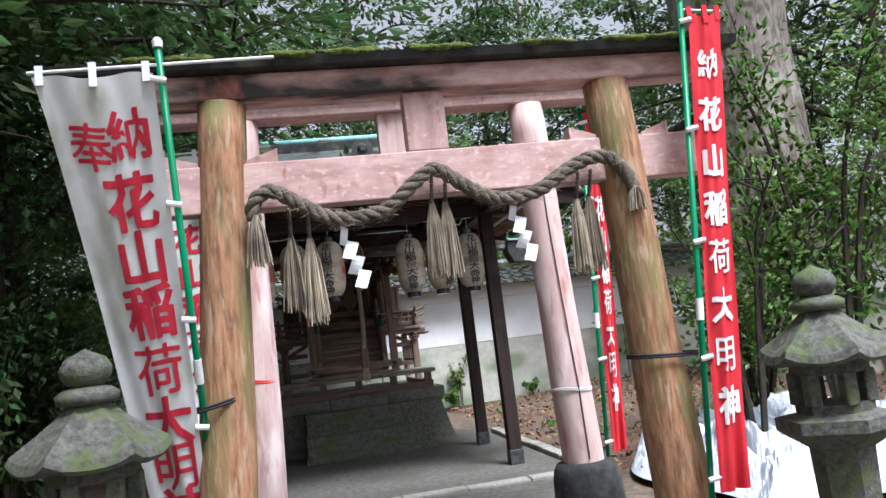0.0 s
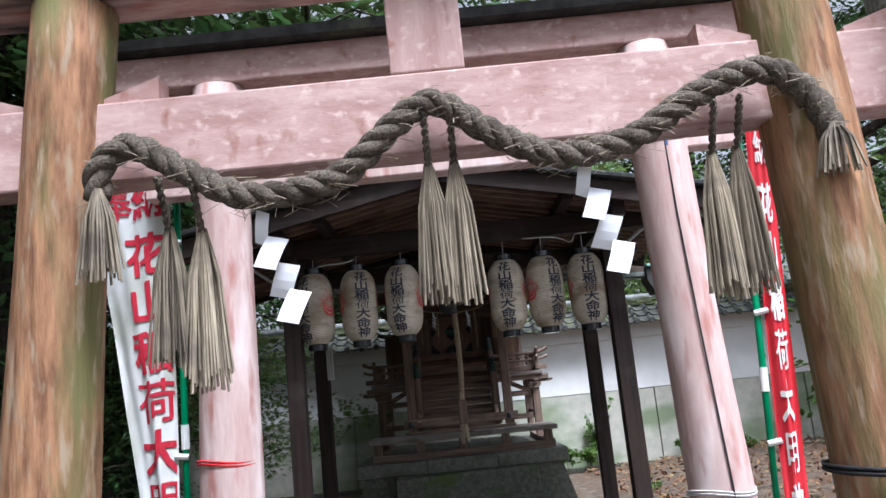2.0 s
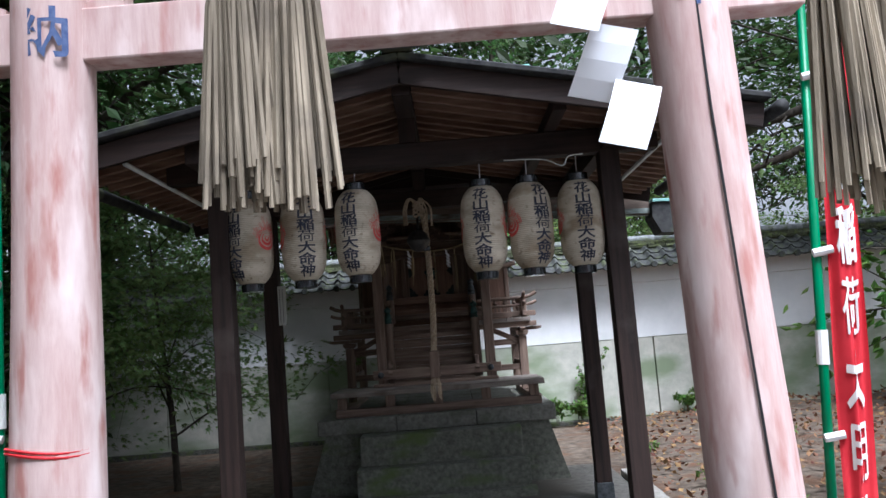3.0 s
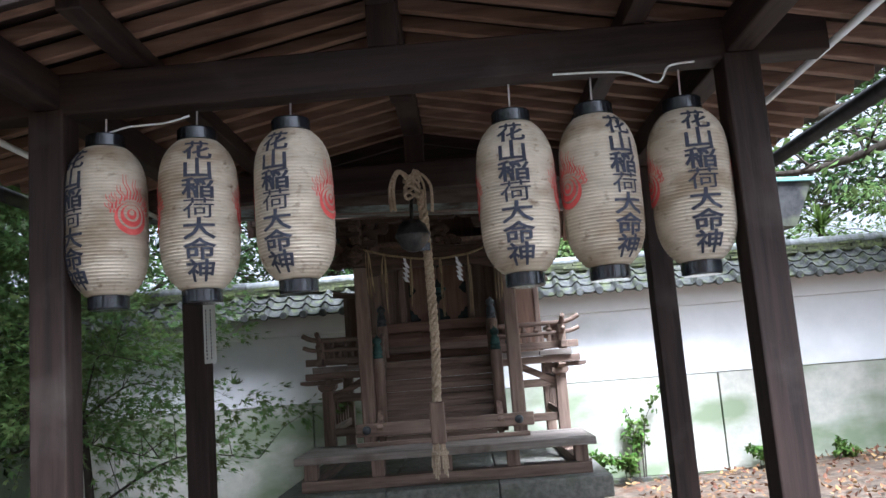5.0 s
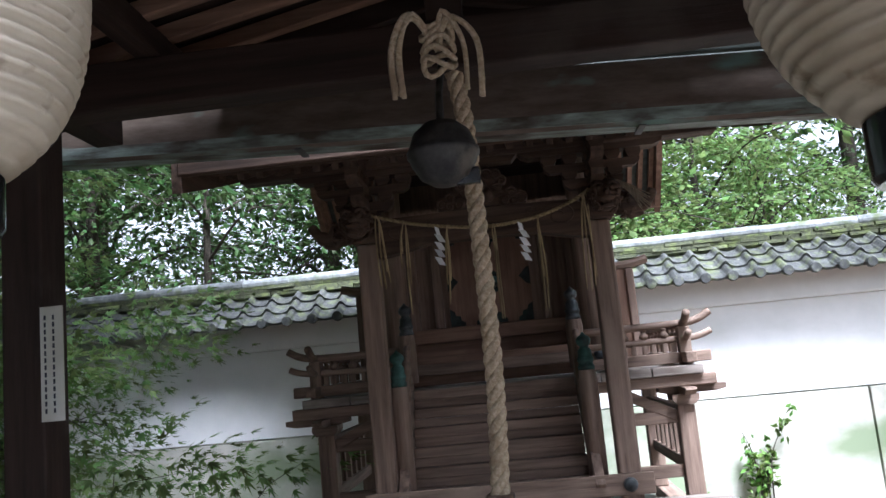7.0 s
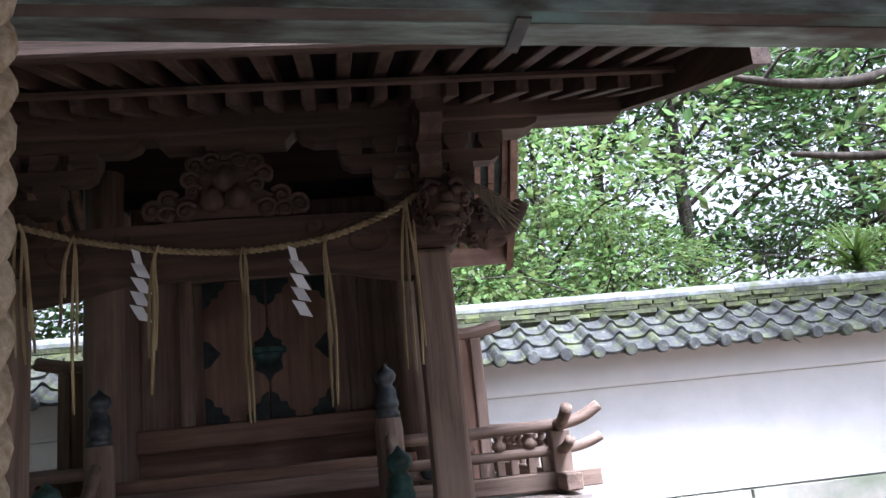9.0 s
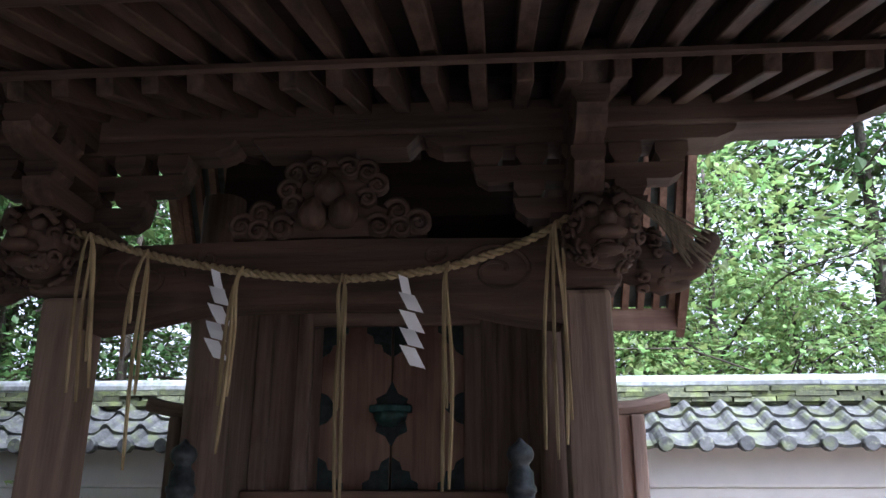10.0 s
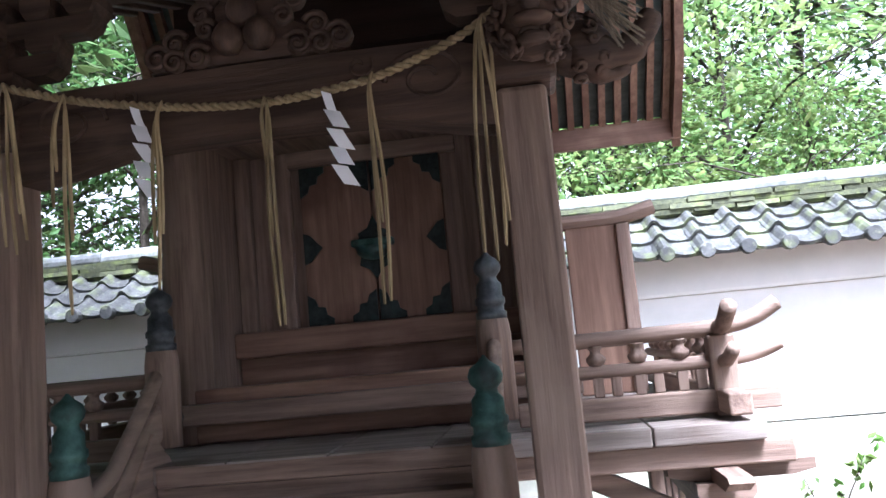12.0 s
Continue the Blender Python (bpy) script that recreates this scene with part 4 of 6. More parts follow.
def curls(bm, r, mid, rad, n, low, high, front):
    """Locks of hair: flat spirals laid over an ellipsoid."""
    for k in range(n):
        d = Vector((r.uniform(-1, 1), r.uniform(-1.3, 0.5), r.uniform(-1, 1))).normalized()
        if front and d.y < -0.75 and abs(d.z) < 0.5:
            continue
        c = mid + Vector((d.x * rad[0], d.y * rad[1], d.z * rad[2]))
        u = d.cross(Vector((0.3, 0.2, 1))).normalized()
        v = d.cross(u)
        q0, hand, ph = r.uniform(low, high), r.choice((-1, 1)), r.uniform(0, 6.28)
        sp = [c + (u * math.cos(hand * a + ph) + v * math.sin(hand * a + ph)) * q0 * (0.15 + a / 7.5) + d * 0.010 * (1 - a / 9) for a in (0.62 * i for i in range(12))]
        tube(bm, sp, [0.0085 - 0.0003 * i for i in range(12)], 5)


def carved_head(x, s):
    """A maned lion head facing forward over the post, and a trunked beam end to the side."""
    r = random.Random(11 if s > 0 else 12)
    bm = bmesh.new()
    mid = Vector((x + s * 0.035, SY - 0.125, 2.63))
    bmesh.ops.create_icosphere(bm, subdivisions=3, radius=0.075, matrix=Matrix.Translation(mid) @ Matrix.Diagonal((1.0, 1.0, 1.15, 1)))
    for z, w, d in ((-0.028, 0.034, 0.075), (-0.062, 0.028, 0.062)):
        bmesh.ops.create_icosphere(bm, subdivisions=2, radius=w, matrix=Matrix.Translation(mid + Vector((0, -d, z))) @ Matrix.Diagonal((1.25, 1.0, 0.5, 1)))
    bmesh.ops.create_icosphere(bm, subdivisions=2, radius=0.02, matrix=Matrix.Translation(mid + Vector((0, -0.088, 0.0))))
    for e in (-1, 1):
        bmesh.ops.create_icosphere(bm, subdivisions=2, radius=0.017, matrix=Matrix.Translation(mid + Vector((e * 0.033, -0.068, 0.024))))
        tube(bm, smooth_line([mid + Vector((e * 0.012, -0.078, 0.04)), mid + Vector((e * 0.04, -0.07, 0.056)), mid + Vector((e * 0.064, -0.05, 0.03))], 4), 0.009, 6)
    head = part("carved_lion_head", bm, DARK_CYPRESS["x"], shrine, "carved lion head on the post", smooth=True)
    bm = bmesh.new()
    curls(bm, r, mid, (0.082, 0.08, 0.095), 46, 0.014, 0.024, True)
    tagged(part("mane", bm, DARK_CYPRESS["x"], head, "curled mane", smooth=True), kind="stuff")
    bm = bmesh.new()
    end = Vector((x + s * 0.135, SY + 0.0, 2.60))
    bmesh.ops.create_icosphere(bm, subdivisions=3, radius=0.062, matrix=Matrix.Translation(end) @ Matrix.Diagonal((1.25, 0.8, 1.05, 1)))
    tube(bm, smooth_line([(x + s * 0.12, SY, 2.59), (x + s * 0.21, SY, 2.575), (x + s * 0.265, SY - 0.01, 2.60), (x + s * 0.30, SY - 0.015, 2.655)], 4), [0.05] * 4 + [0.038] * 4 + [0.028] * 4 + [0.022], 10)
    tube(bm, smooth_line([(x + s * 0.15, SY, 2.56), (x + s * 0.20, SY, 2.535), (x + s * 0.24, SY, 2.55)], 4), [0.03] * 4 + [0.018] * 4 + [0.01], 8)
    beam_end = part("carved_beam_end", bm, DARK_CYPRESS["x"], shrine, "carved beam end with a lifted trunk", smooth=True)
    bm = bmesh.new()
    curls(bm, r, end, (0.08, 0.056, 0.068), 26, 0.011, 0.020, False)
    tagged(part("curled_hair", bm, DARK_CYPRESS["x"], beam_end, "carved curls", smooth=True), kind="stuff")


carved_head(PL, -1)
carved_head(PR, 1)
# frog-leg strut carved with three peaches in clouds
FX, FZ = 0.81, -0.03


def curl(bm, cx, cz, r0, hand):
    sp = [Vector((cx + hand * (0.005 + r0 * a / 9) * math.cos(a), SY - 0.072 + 0.004 * a / 9, cz + (0.005 + r0 * a / 9) * math.sin(a))) for a in (0.5 * i for i in range(19))]
    tube(bm, sp, [0.004 + 0.004 * i / 18 for i in range(19)], 6)


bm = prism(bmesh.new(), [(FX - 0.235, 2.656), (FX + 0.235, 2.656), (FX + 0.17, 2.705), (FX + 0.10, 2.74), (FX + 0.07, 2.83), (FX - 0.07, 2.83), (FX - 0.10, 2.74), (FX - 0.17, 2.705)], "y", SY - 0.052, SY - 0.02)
frog = part("frog_leg_strut", bm, DARK_CYPRESS["x"], shrine, "strut carved with curling clouds")
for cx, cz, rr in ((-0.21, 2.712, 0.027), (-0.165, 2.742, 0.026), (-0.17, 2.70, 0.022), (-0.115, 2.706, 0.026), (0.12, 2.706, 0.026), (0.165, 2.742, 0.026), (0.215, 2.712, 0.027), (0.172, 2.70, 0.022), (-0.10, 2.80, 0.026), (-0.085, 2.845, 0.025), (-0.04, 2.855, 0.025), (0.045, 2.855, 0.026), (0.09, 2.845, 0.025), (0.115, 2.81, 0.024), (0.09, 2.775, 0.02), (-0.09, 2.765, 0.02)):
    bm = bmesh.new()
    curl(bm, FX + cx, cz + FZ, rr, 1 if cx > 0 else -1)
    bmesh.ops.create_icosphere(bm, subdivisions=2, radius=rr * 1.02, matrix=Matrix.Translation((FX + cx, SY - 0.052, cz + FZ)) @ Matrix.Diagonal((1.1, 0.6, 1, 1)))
    part("carved_cloud", bm, DARK_CYPRESS["x"], frog, smooth=True)
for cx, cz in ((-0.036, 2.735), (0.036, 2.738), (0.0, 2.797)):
    part("carved_peach", lathe(bmesh.new(), [(0.004, -0.038), (0.024, -0.033), (0.036, -0.011), (0.036, 0.005), (0.026, 0.025), (0.010, 0.038), (0.002, 0.045)], (FX + cx, SY - 0.078, cz + FZ), 14), DARK_CYPRESS["z"], frog, "carved peach", smooth=True)

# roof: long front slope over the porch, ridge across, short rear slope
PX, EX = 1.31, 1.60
part("eave_batten", tube(bmesh.new(), [(AXIS - PX, 11.62, 2.888), (AXIS + PX, 11.62, 2.888)], 0.011, 6), DARK_CYPRESS["x"], shrine)
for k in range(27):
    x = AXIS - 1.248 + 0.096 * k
    part("rafter", bar(bmesh.new(), (x, 11.64, 2.878), (x, 13.2, 3.424), 0.036, 0.055, 0.003), DARK_CYPRESS["y"], shrine)
    part("flying_rafter", bar(bmesh.new(), (x, 11.27, 2.83), (x, 12.02, 3.055), 0.036, 0.05, 0.003), DARK_CYPRESS["y"], shrine)
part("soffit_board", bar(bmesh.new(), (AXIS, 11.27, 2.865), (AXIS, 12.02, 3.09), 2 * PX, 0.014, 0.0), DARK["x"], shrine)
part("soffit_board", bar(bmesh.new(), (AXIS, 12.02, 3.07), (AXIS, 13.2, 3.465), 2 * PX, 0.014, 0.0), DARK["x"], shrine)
part("eave_fascia", one(AXIS - PX, AXIS + PX, 11.235, 11.268, 2.79, 2.975, bevel=0.01), DARK_CYPRESS["x"], shrine)
porch = [(11.24, 2.95), (11.6, 3.05), (12.1, 3.20), (12.75, 3.47), (13.1, 3.72)]
part("porch_roof", prism(bmesh.new(), porch + [(y, z + 0.15) for y, z in porch[::-1]], "x", AXIS - PX - 0.04, AXIS + PX + 0.04), SLATE_COPPER, shrine, "copper-clad porch roof")
main = [(12.72, 3.46), (13.1, 3.80), (13.5, 4.35), (13.8, 4.85), (13.95, 5.0), (14.15, 4.75), (14.5, 4.2), (14.85, 3.65), (15.25, 3.26)]
part("main_roof", prism(bmesh.new(), main + [(y, z + 0.15) for y, z in main[::-1]], "x", AXIS - EX, AXIS + EX), SLATE_COPPER, shrine, "swept copper-clad main roof")
for s in (-1, 1):
    a, b = sorted((AXIS + s * (PX - 0.02), AXIS + s * (PX + 0.025)))
    part("porch_bargeboard", prism(bmesh.new(), [(y, z - 0.003) for y, z in porch] + [(y, z - 0.235) for y, z in porch[::-1]], "x", a, b), DARK_CYPRESS["y"], shrine)
    a, b = sorted((AXIS + s * (EX - 0.065), AXIS + s * (EX - 0.015)))
    part("bargeboard", prism(bmesh.new(), [(y, z - 0.003) for y, z in main] + [(y, z - 0.20) for y, z in main[::-1]], "x", a, b), REDDISH["y"], shrine, "reddish bargeboard")
    for k in range(9):
        x = AXIS + s * (0.74 + 0.096 * k)
        bm = bmesh.new()
        for (y0, z0), (y1, z1) in zip(main[5:], main[6:]):
            bar(bm, (x, y0, z0 - 0.04), (x, y1, z1 - 0.04), 0.04, 0.06, 0.0)
        part("rear_rafter", bm, REDDISH["y"], shrine)
part("rear_fascia", one(AXIS - EX + 0.02, AXIS + EX - 0.02, 15.20, 15.24, 3.10, 3.24, bevel=0.005), REDDISH["x"], shrine)
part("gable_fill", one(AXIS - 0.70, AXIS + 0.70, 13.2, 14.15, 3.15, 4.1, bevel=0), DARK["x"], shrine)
part("ridge_box", one(AXIS - 1.55, AXIS + 1.55, 13.83, 14.07, 5.02, 5.20, bevel=0.01), BLACK_TILE, shrine)
part("ridge_roll", tube(bmesh.new(), [(AXIS - 1.6, 13.95, 5.25), (AXIS + 1.6, 13.95, 5.25)], 0.06, 14), TEAL, shrine, "teal copper ridge roll", smooth=True)

# ---------------- lanterns ----------------
def lantern_radius(z):
    """Body radius at height z above the body's foot."""
    t = max(0.0, min(1.0, z / 0.60))
    return 0.080 + 0.075 * (1 - abs(2 * t - 1) ** 5.0)


def paper_lantern(x, y, z, turn):
    """z: foot of the lower cap. The writing faces -y at turn 0."""
    ob = thing("paper_lantern", "tall ribbed paper lantern with black brush writing and red flame crest", "lantern", (x, y, z), "six lanterns along the hall beam")
    P = lambda a, h, lift: Vector((x + (lantern_radius(h) + lift) * math.sin(a + turn), y - (lantern_radius(h) + lift) * math.cos(a + turn), z + 0.055 + h))
    prof = []
    for i in range(139):
        h = 0.60 * i / 138
        prof.append((lantern_radius(h) + (-0.0040, 0.0016, 0.0018)[i % 3], h))
    part("paper_body", lathe(bmesh.new(), prof, (x, y, z + 0.055), 32), PAPER, ob, smooth=True)
    part("lower_cap", lathe(bmesh.new(), [(0.074, 0), (0.078, 0.006), (0.078, 0.052), (0.07, 0.058)], (x, y, z), 56), LACQUER, ob, "glossy black cap", smooth=False)
    part("upper_cap", lathe(bmesh.new(), [(0.07, 0), (0.078, 0.006), (0.078, 0.05), (0.074, 0.056)], (x, y, z + 0.652), 56), LACQUER, ob, "glossy black cap")
    for face in (0.0, math.pi):
        for k, ch in enumerate("花山稲荷大命神"):
            h0 = 0.536 - 0.0790 * k
            part("character", write(bmesh.new(), ch, 0.087, lambda u, v, h0=h0: P(face + u / 0.152, h0 + v, 0.0046), 1.42), INK, ob, "black brush character")
    for a0 in (math.pi / 2, -math.pi / 2):
        bm = bmesh.new()
        for R, r0, dv, lift_v in ((0.066, 0.054, 0.011, 0.0), (0.044, 0.033, 0.010, 0.010), (0.020, 0.011, 0.006, 0.016)):
            for k in range(26):
                a, b = 2 * math.pi * k / 26, 2 * math.pi * (k + 1) / 26
                quad = [(R * math.cos(a), R * math.sin(a)), (R * math.cos(b), R * math.sin(b)), (r0 * math.cos(b), r0 * math.sin(b) + dv), (r0 * math.cos(a), r0 * math.sin(a) + dv)]
                bm.faces.new([bm.verts.new(P(a0 + u / 0.15, 0.29 + v + lift_v, 0.0046)) for u, v in quad])
        for a, ln, bend in ((0.25, 0.035, 0.4), (0.5, 0.05, 0.3), (0.8, 0.04, 0.3), (1.15, 0.06, 0.2), (1.45, 0.085, 0.12), (1.75, 0.10, -0.1), (2.05, 0.06, -0.2), (2.35, 0.045, -0.3), (2.65, 0.055, -0.35), (2.9, 0.04, -0.4)):
            for o, w in ((-0.006, 0.0035), (0.006, 0.0035)):
                c = (0.075 * math.cos(a) + o, 0.075 * math.sin(a))
                line_ = [(c[0] + bend * ln * t + 0.008 * math.sin(6 * t), c[1] + ln * t) for t in (0, 0.33, 0.66, 1.0)]
                for (u0, v0), (u1, v1), t in zip(line_, line_[1:], (0, 0.33, 0.66)):
                    wa, wb = w * (1 - t * 0.8), w * (1 - (t + 0.33) * 0.8)
                    bm.faces.new([bm.verts.new(P(a0 + u / 0.15, 0.29 + v, 0.0046)) for u, v in ((u0 - wa, v0), (u0 + wa, v0), (u1 + wb, v1), (u1 - wb, v1))])
        part("crest", bm, RED_INK, ob, "red flaming jewel crest")
    part("hanging_wire", tube(bmesh.new(), [(x, y, z + 0.70), (x + 0.004, y, 2.79)], 0.004, 5), SILVER_CORD, ob)
    return ob


for x, z, turn in ((-0.372, 2.0, -0.55), (0.003, 1.997, 0.30), (0.388, 2.005, -0.28), (1.277, 1.96, -0.12), (1.608, 1.96, 0.48), (1.963, 1.95, 0.02)):
    paper_lantern(x, 8.54, z - 0.005, turn)
cable = thing("cable", "pale electric cable draped over the lanterns along the beam", "cable", (AXIS, 8.45, 2.75))
for pts in (((-0.36, 8.50, 2.70), (-0.25, 8.47, 2.715), (-0.10, 8.46, 2.715), (0.0, 8.47, 2.74)), ((1.45, 8.44, 2.77), (1.72, 8.44, 2.755), (1.85, 8.43, 2.70), (1.9, 8.43, 2.76), (2.0, 8.43, 2.77))):
    part("wire", tube(bmesh.new(), smooth_line(pts, 6), 0.0045, 6), CLEAR, cable, smooth=True)

# ---------------- bell and bell rope ----------------
BX, BY, BZ = 0.757, 10.12, 2.45
bell = thing("shrine_bell", "dull iron round shrine bell hung from the rear beam", "bell", (BX, BY, BZ))
part("shell", lathe(bmesh.new(), [(0.02, 0.098), (0.05, 0.09), (0.082, 0.062), (0.098, 0.02), (0.1, 0.012), (0.106, 0.008), (0.106, -0.008), (0.1, -0.012), (0.095, -0.03), (0.07, -0.072), (0.035, -0.094), (0.01, -0.1)], (BX, BY, BZ), 32), IRON, bell, smooth=True)
part("slit", one(BX + 0.03, BX + 0.10, BY - 0.012, BY + 0.012, BZ - 0.098, BZ - 0.05, bevel=0.004), LACQUER, bell)
part("hanger", tube(bmesh.new(), [(BX, BY, BZ + 0.09), (BX, BY + 0.06, BZ + 0.2), (BX + 0.01, BY + 0.2, BZ + 0.36)], 0.012, 8), IRON, bell)
rope = thing("bell_rope", "thick twisted hemp bell rope with wooden sleeve and frayed end", "rope", (BX + 0.02, BY - 0.08, 1.0))
line = resample(smooth_line([(BX + 0.04, BY + 0.24, 2.80), (BX + 0.062, BY + 0.26, 2.64), (BX + 0.068, BY + 0.27, 2.45), (BX + 0.072, BY + 0.27, 2.25), (BX + 0.074, BY + 0.26, 1.8), (BX + 0.055, BY + 0.24, 1.43)], 8), 0.012)
part("twisted_rope", twisted(bmesh.new(), line, 0.029, 3, 0.135, 8), HEMP, rope, smooth=True)
knot = bmesh.new()
kr = random.Random(4)
for k in range(5):
    c = Vector((BX + 0.02, BY - 0.09, 2.68 + 0.03 * k))
    ring = [c + Vector((0.045 * math.cos(a + k), 0.04 * math.sin(a + k), 0.018 * math.sin(2 * a + k))) for a in (2 * math.pi * i / 14 for i in range(15))]
    tube(knot, ring, 0.009, 6)
for k in range(7):
    a = kr.uniform(-1.2, 1.2)
    tube(knot, smooth_line([(BX + 0.02, BY - 0.1, 2.72), (BX + 0.10 * a * 0.6, BY - 0.15, 2.82 - 0.03 * kr.random()), (BX + 0.13 * a, BY - 0.15, 2.72), (BX + 0.13 * a, BY - 0.14, 2.60 - 0.05 * kr.random())], 5), 0.008, 6)
part("tied_cord", knot, HEMP, rope, "pale cords knotted over the bell", smooth=True)
part("sleeve", one(BX + 0.01, BX + 0.10, BY + 0.195, BY + 0.285, 1.20, 1.45, bevel=0.012), W["z"], rope, "square wooden rope sleeve")
fr = bmesh.new()
for k in range(26):
    a, q = kr.uniform(0, 6.28), kr.uniform(0.005, 0.04)
    p = Vector((BX + 0.055 + q * math.cos(a), BY + 0.24 + q * math.sin(a), 1.21))
    tube(fr, [p, p + Vector((0.015 * math.cos(a), 0.015 * math.sin(a), -0.08)), p + Vector((0.02 * math.cos(a), 0.02 * math.sin(a), -0.14 - 0.08 * kr.random()))], 0.005, 5)
ring = [Vector((BX + 0.055 + 0.042 * math.cos(a), BY + 0.24 + 0.042 * math.sin(a), 1.145)) for a in (2 * math.pi * i / 16 for i in range(17))]
tube(fr, ring, 0.012, 6)
part("frayed_end", fr, HEMP, rope, "frayed rope end")

# ---------------- ropes, tassels and paper streamers ----------------
def straw_tassel(name, x, y, z, length, width, group, parent=None, n=46, seed=1):
    r = random.Random(seed)
    bm = bmesh.new()
    for k in range(n):
        a, q = r.uniform(0, 6.28), math.sqrt(r.random())
        p = Vector((x + 0.010 * math.cos(a), y + 0.010 * math.sin(a), z))
        e = Vector((x + width * 1.15 * q * math.cos(a) + r.gauss(0, 0.006), y + width * q * 0.8 * math.sin(a), z - length * r.uniform(0.86, 1.02)))
        m = p.lerp(e, 0.35) + Vector((0.25 * width * q * math.cos(a), 0.2 * width * q * math.sin(a), 0))
        tube(bm, [p, m, e], [0.003, 0.0042, 0.0038], 4)
    return tagged(part(name, bm, STRAW, parent, "spread dry straw"), kind="stuff")


shime = thing("sacred_rope", "thick twisted straw rope slung between gate pillars with straw tassels", "rope", (AXIS, 4.03, 2.3))
pts = [(-0.225, 4.03, 2.20), (-0.215, 4.02, 2.29), (-0.12, 4.02, 2.345), (0.04, 4.03, 2.25), (0.21, 4.03, 2.165), (0.46, 4.03, 2.19), (0.63, 4.02, 2.32), (0.73, 4.02, 2.385), (0.80, 4.02, 2.375), (0.94, 4.03, 2.275), (1.12, 4.03, 2.195), (1.33, 4.03, 2.225), (1.51, 4.03, 2.325), (1.67, 4.02, 2.385), (1.78, 4.01, 2.37), (1.87, 4.01, 2.27), (1.90, 4.01, 2.17)]
line = resample(smooth_line(pts, 8), 0.015)
part("twisted_rope", twisted(bmesh.new(), line, 0.040, 3, 0.20, 8), OLD_ROPE, shime, smooth=True)
fr = bmesh.new()
r = random.Random(9)
for k in range(420):
    p = line[r.randrange(len(line))]
    a = r.uniform(0, 6.28)
    o = Vector((r.uniform(-0.3, 0.3), math.cos(a), math.sin(a)))
    tube(fr, [p + o * 0.036, p + o * 0.05 + Vector((r.uniform(-0.03, 0.03), 0, 0)), p + o * 0.058 + Vector((r.uniform(-0.06, 0.06), 0, -0.012))], 0.0011, 3)
tagged(part("loose_straw", fr, STRAW, shime, "loose straw ends"), kind="stuff")
brush = thing("straw_bundle", "frayed straw rope end hanging at the pillar", "rope end", (-0.215, 4.02, 2.0))
straw_tassel("straw", -0.215, 4.0, 2.22, 0.27, 0.055, "", brush, 40, 2)
brush2 = thing("straw_bundle", "knotted straw rope end bound to the pillar", "rope end", (1.9, 4.0, 2.05))
straw_tassel("straw", 1.895, 3.985, 2.20, 0.15, 0.06, "", brush2, 40, 3)
for k, (x, z, ln, w) in enumerate(((-0.044, 2.18, 0.48, 0.055), (0.053, 2.165, 0.54, 0.06), (0.734, 2.297, 0.49, 0.055), (0.81, 2.297, 0.50, 0.055), (1.573, 2.247, 0.51, 0.056), (1.65, 2.257, 0.51, 0.056))):
    t = thing("straw_tassel", "pale dry straw tassel hanging from the sacred rope", "tassel", (x, 4.09, z - ln), "straw tassels on the gate rope")
    straw_tassel("straw", x, 4.09, z - 0.07, ln - 0.07, w, "", t, 64, 20 + k)
    cord = resample([Vector((x, 4.0, z + 0.06)), Vector((x, 4.06, z - 0.04)), Vector((x, 4.09, z - 0.09))], 0.01)
    part("neck_cord", twisted(bmesh.new(), cord, 0.012, 2, 0.05, 6), OLD_ROPE, t)


def streamer(x, y, z, w, steps, drop, lean, label, group, hand=1):
    """Folded paper zigzag: parallelogram leaves stepping to one side."""
    ob = thing("paper_streamer", label, "streamer", (x, y, z), group)
    cx, cz = x, z
    for k in range(steps):
        bm = bmesh.new()
        a = Vector((cx, y + 0.010 * k, cz))
        tilt = (-0.34 if k % 2 else 0.30) * drop
        top = Vector((w * (0.6 if k == 0 else 1.0), 0.0, -0.26 * w))
        side = Vector((-0.62 * w * hand * (0.4 if k == 0 else 1.0), tilt, -drop))
        rows = []
        for i in range(5):
            u = i / 4
            bow = Vector((0, -0.10 * drop * math.sin(math.pi * u), 0))
            rows.append([bm.verts.new(a + side * u + bow + o) for o in (Vector((0, 0, 0)), top, top + Vector((0, 0.0014, 0)), Vector((0, 0.0014, 0)))])
        for p, q in zip(rows, rows[1:]):
            for i in range(4):
                bm.faces.new((p[i], q[i], q[(i + 1) % 4], p[(i + 1) % 4]))
        bm.faces.new(rows[0])
        bm.faces.new(rows[-1][::-1])
        part("fold", bm, WHITE_PAPER, ob)
        cx += w * lean
        cz -= drop * 0.86
    return ob


streamer(0.222, 4.06, 2.13, 0.062, 4, 0.092, 0.42, "white folded paper zigzag streamer on the gate rope", "streamers on the gate rope")
streamer(1.172, 4.06, 2.18, 0.062, 4, 0.092, 0.42, "white folded paper zigzag streamer on the gate rope", "streamers on the gate rope")

# inner straw rope on the sanctuary porch
RY = 11.962
inner = thing("straw_rope", "thin twisted straw rope strung across the sanctuary porch", "rope", (AXIS, RY, 2.55))
pts = [(0.12, RY + 0.03, 2.70), (0.235, RY, 2.658), (0.397, RY, 2.607), (0.553, RY, 2.573), (0.70, RY, 2.550), (0.857, RY, 2.540), (0.994, RY, 2.549), (1.098, RY, 2.564), (1.2, RY, 2.594), (1.30, RY, 2.634), (1.37, RY, 2.676), (1.42, RY + 0.02, 2.71)]
line = resample(smooth_line(pts, 8), 0.008)
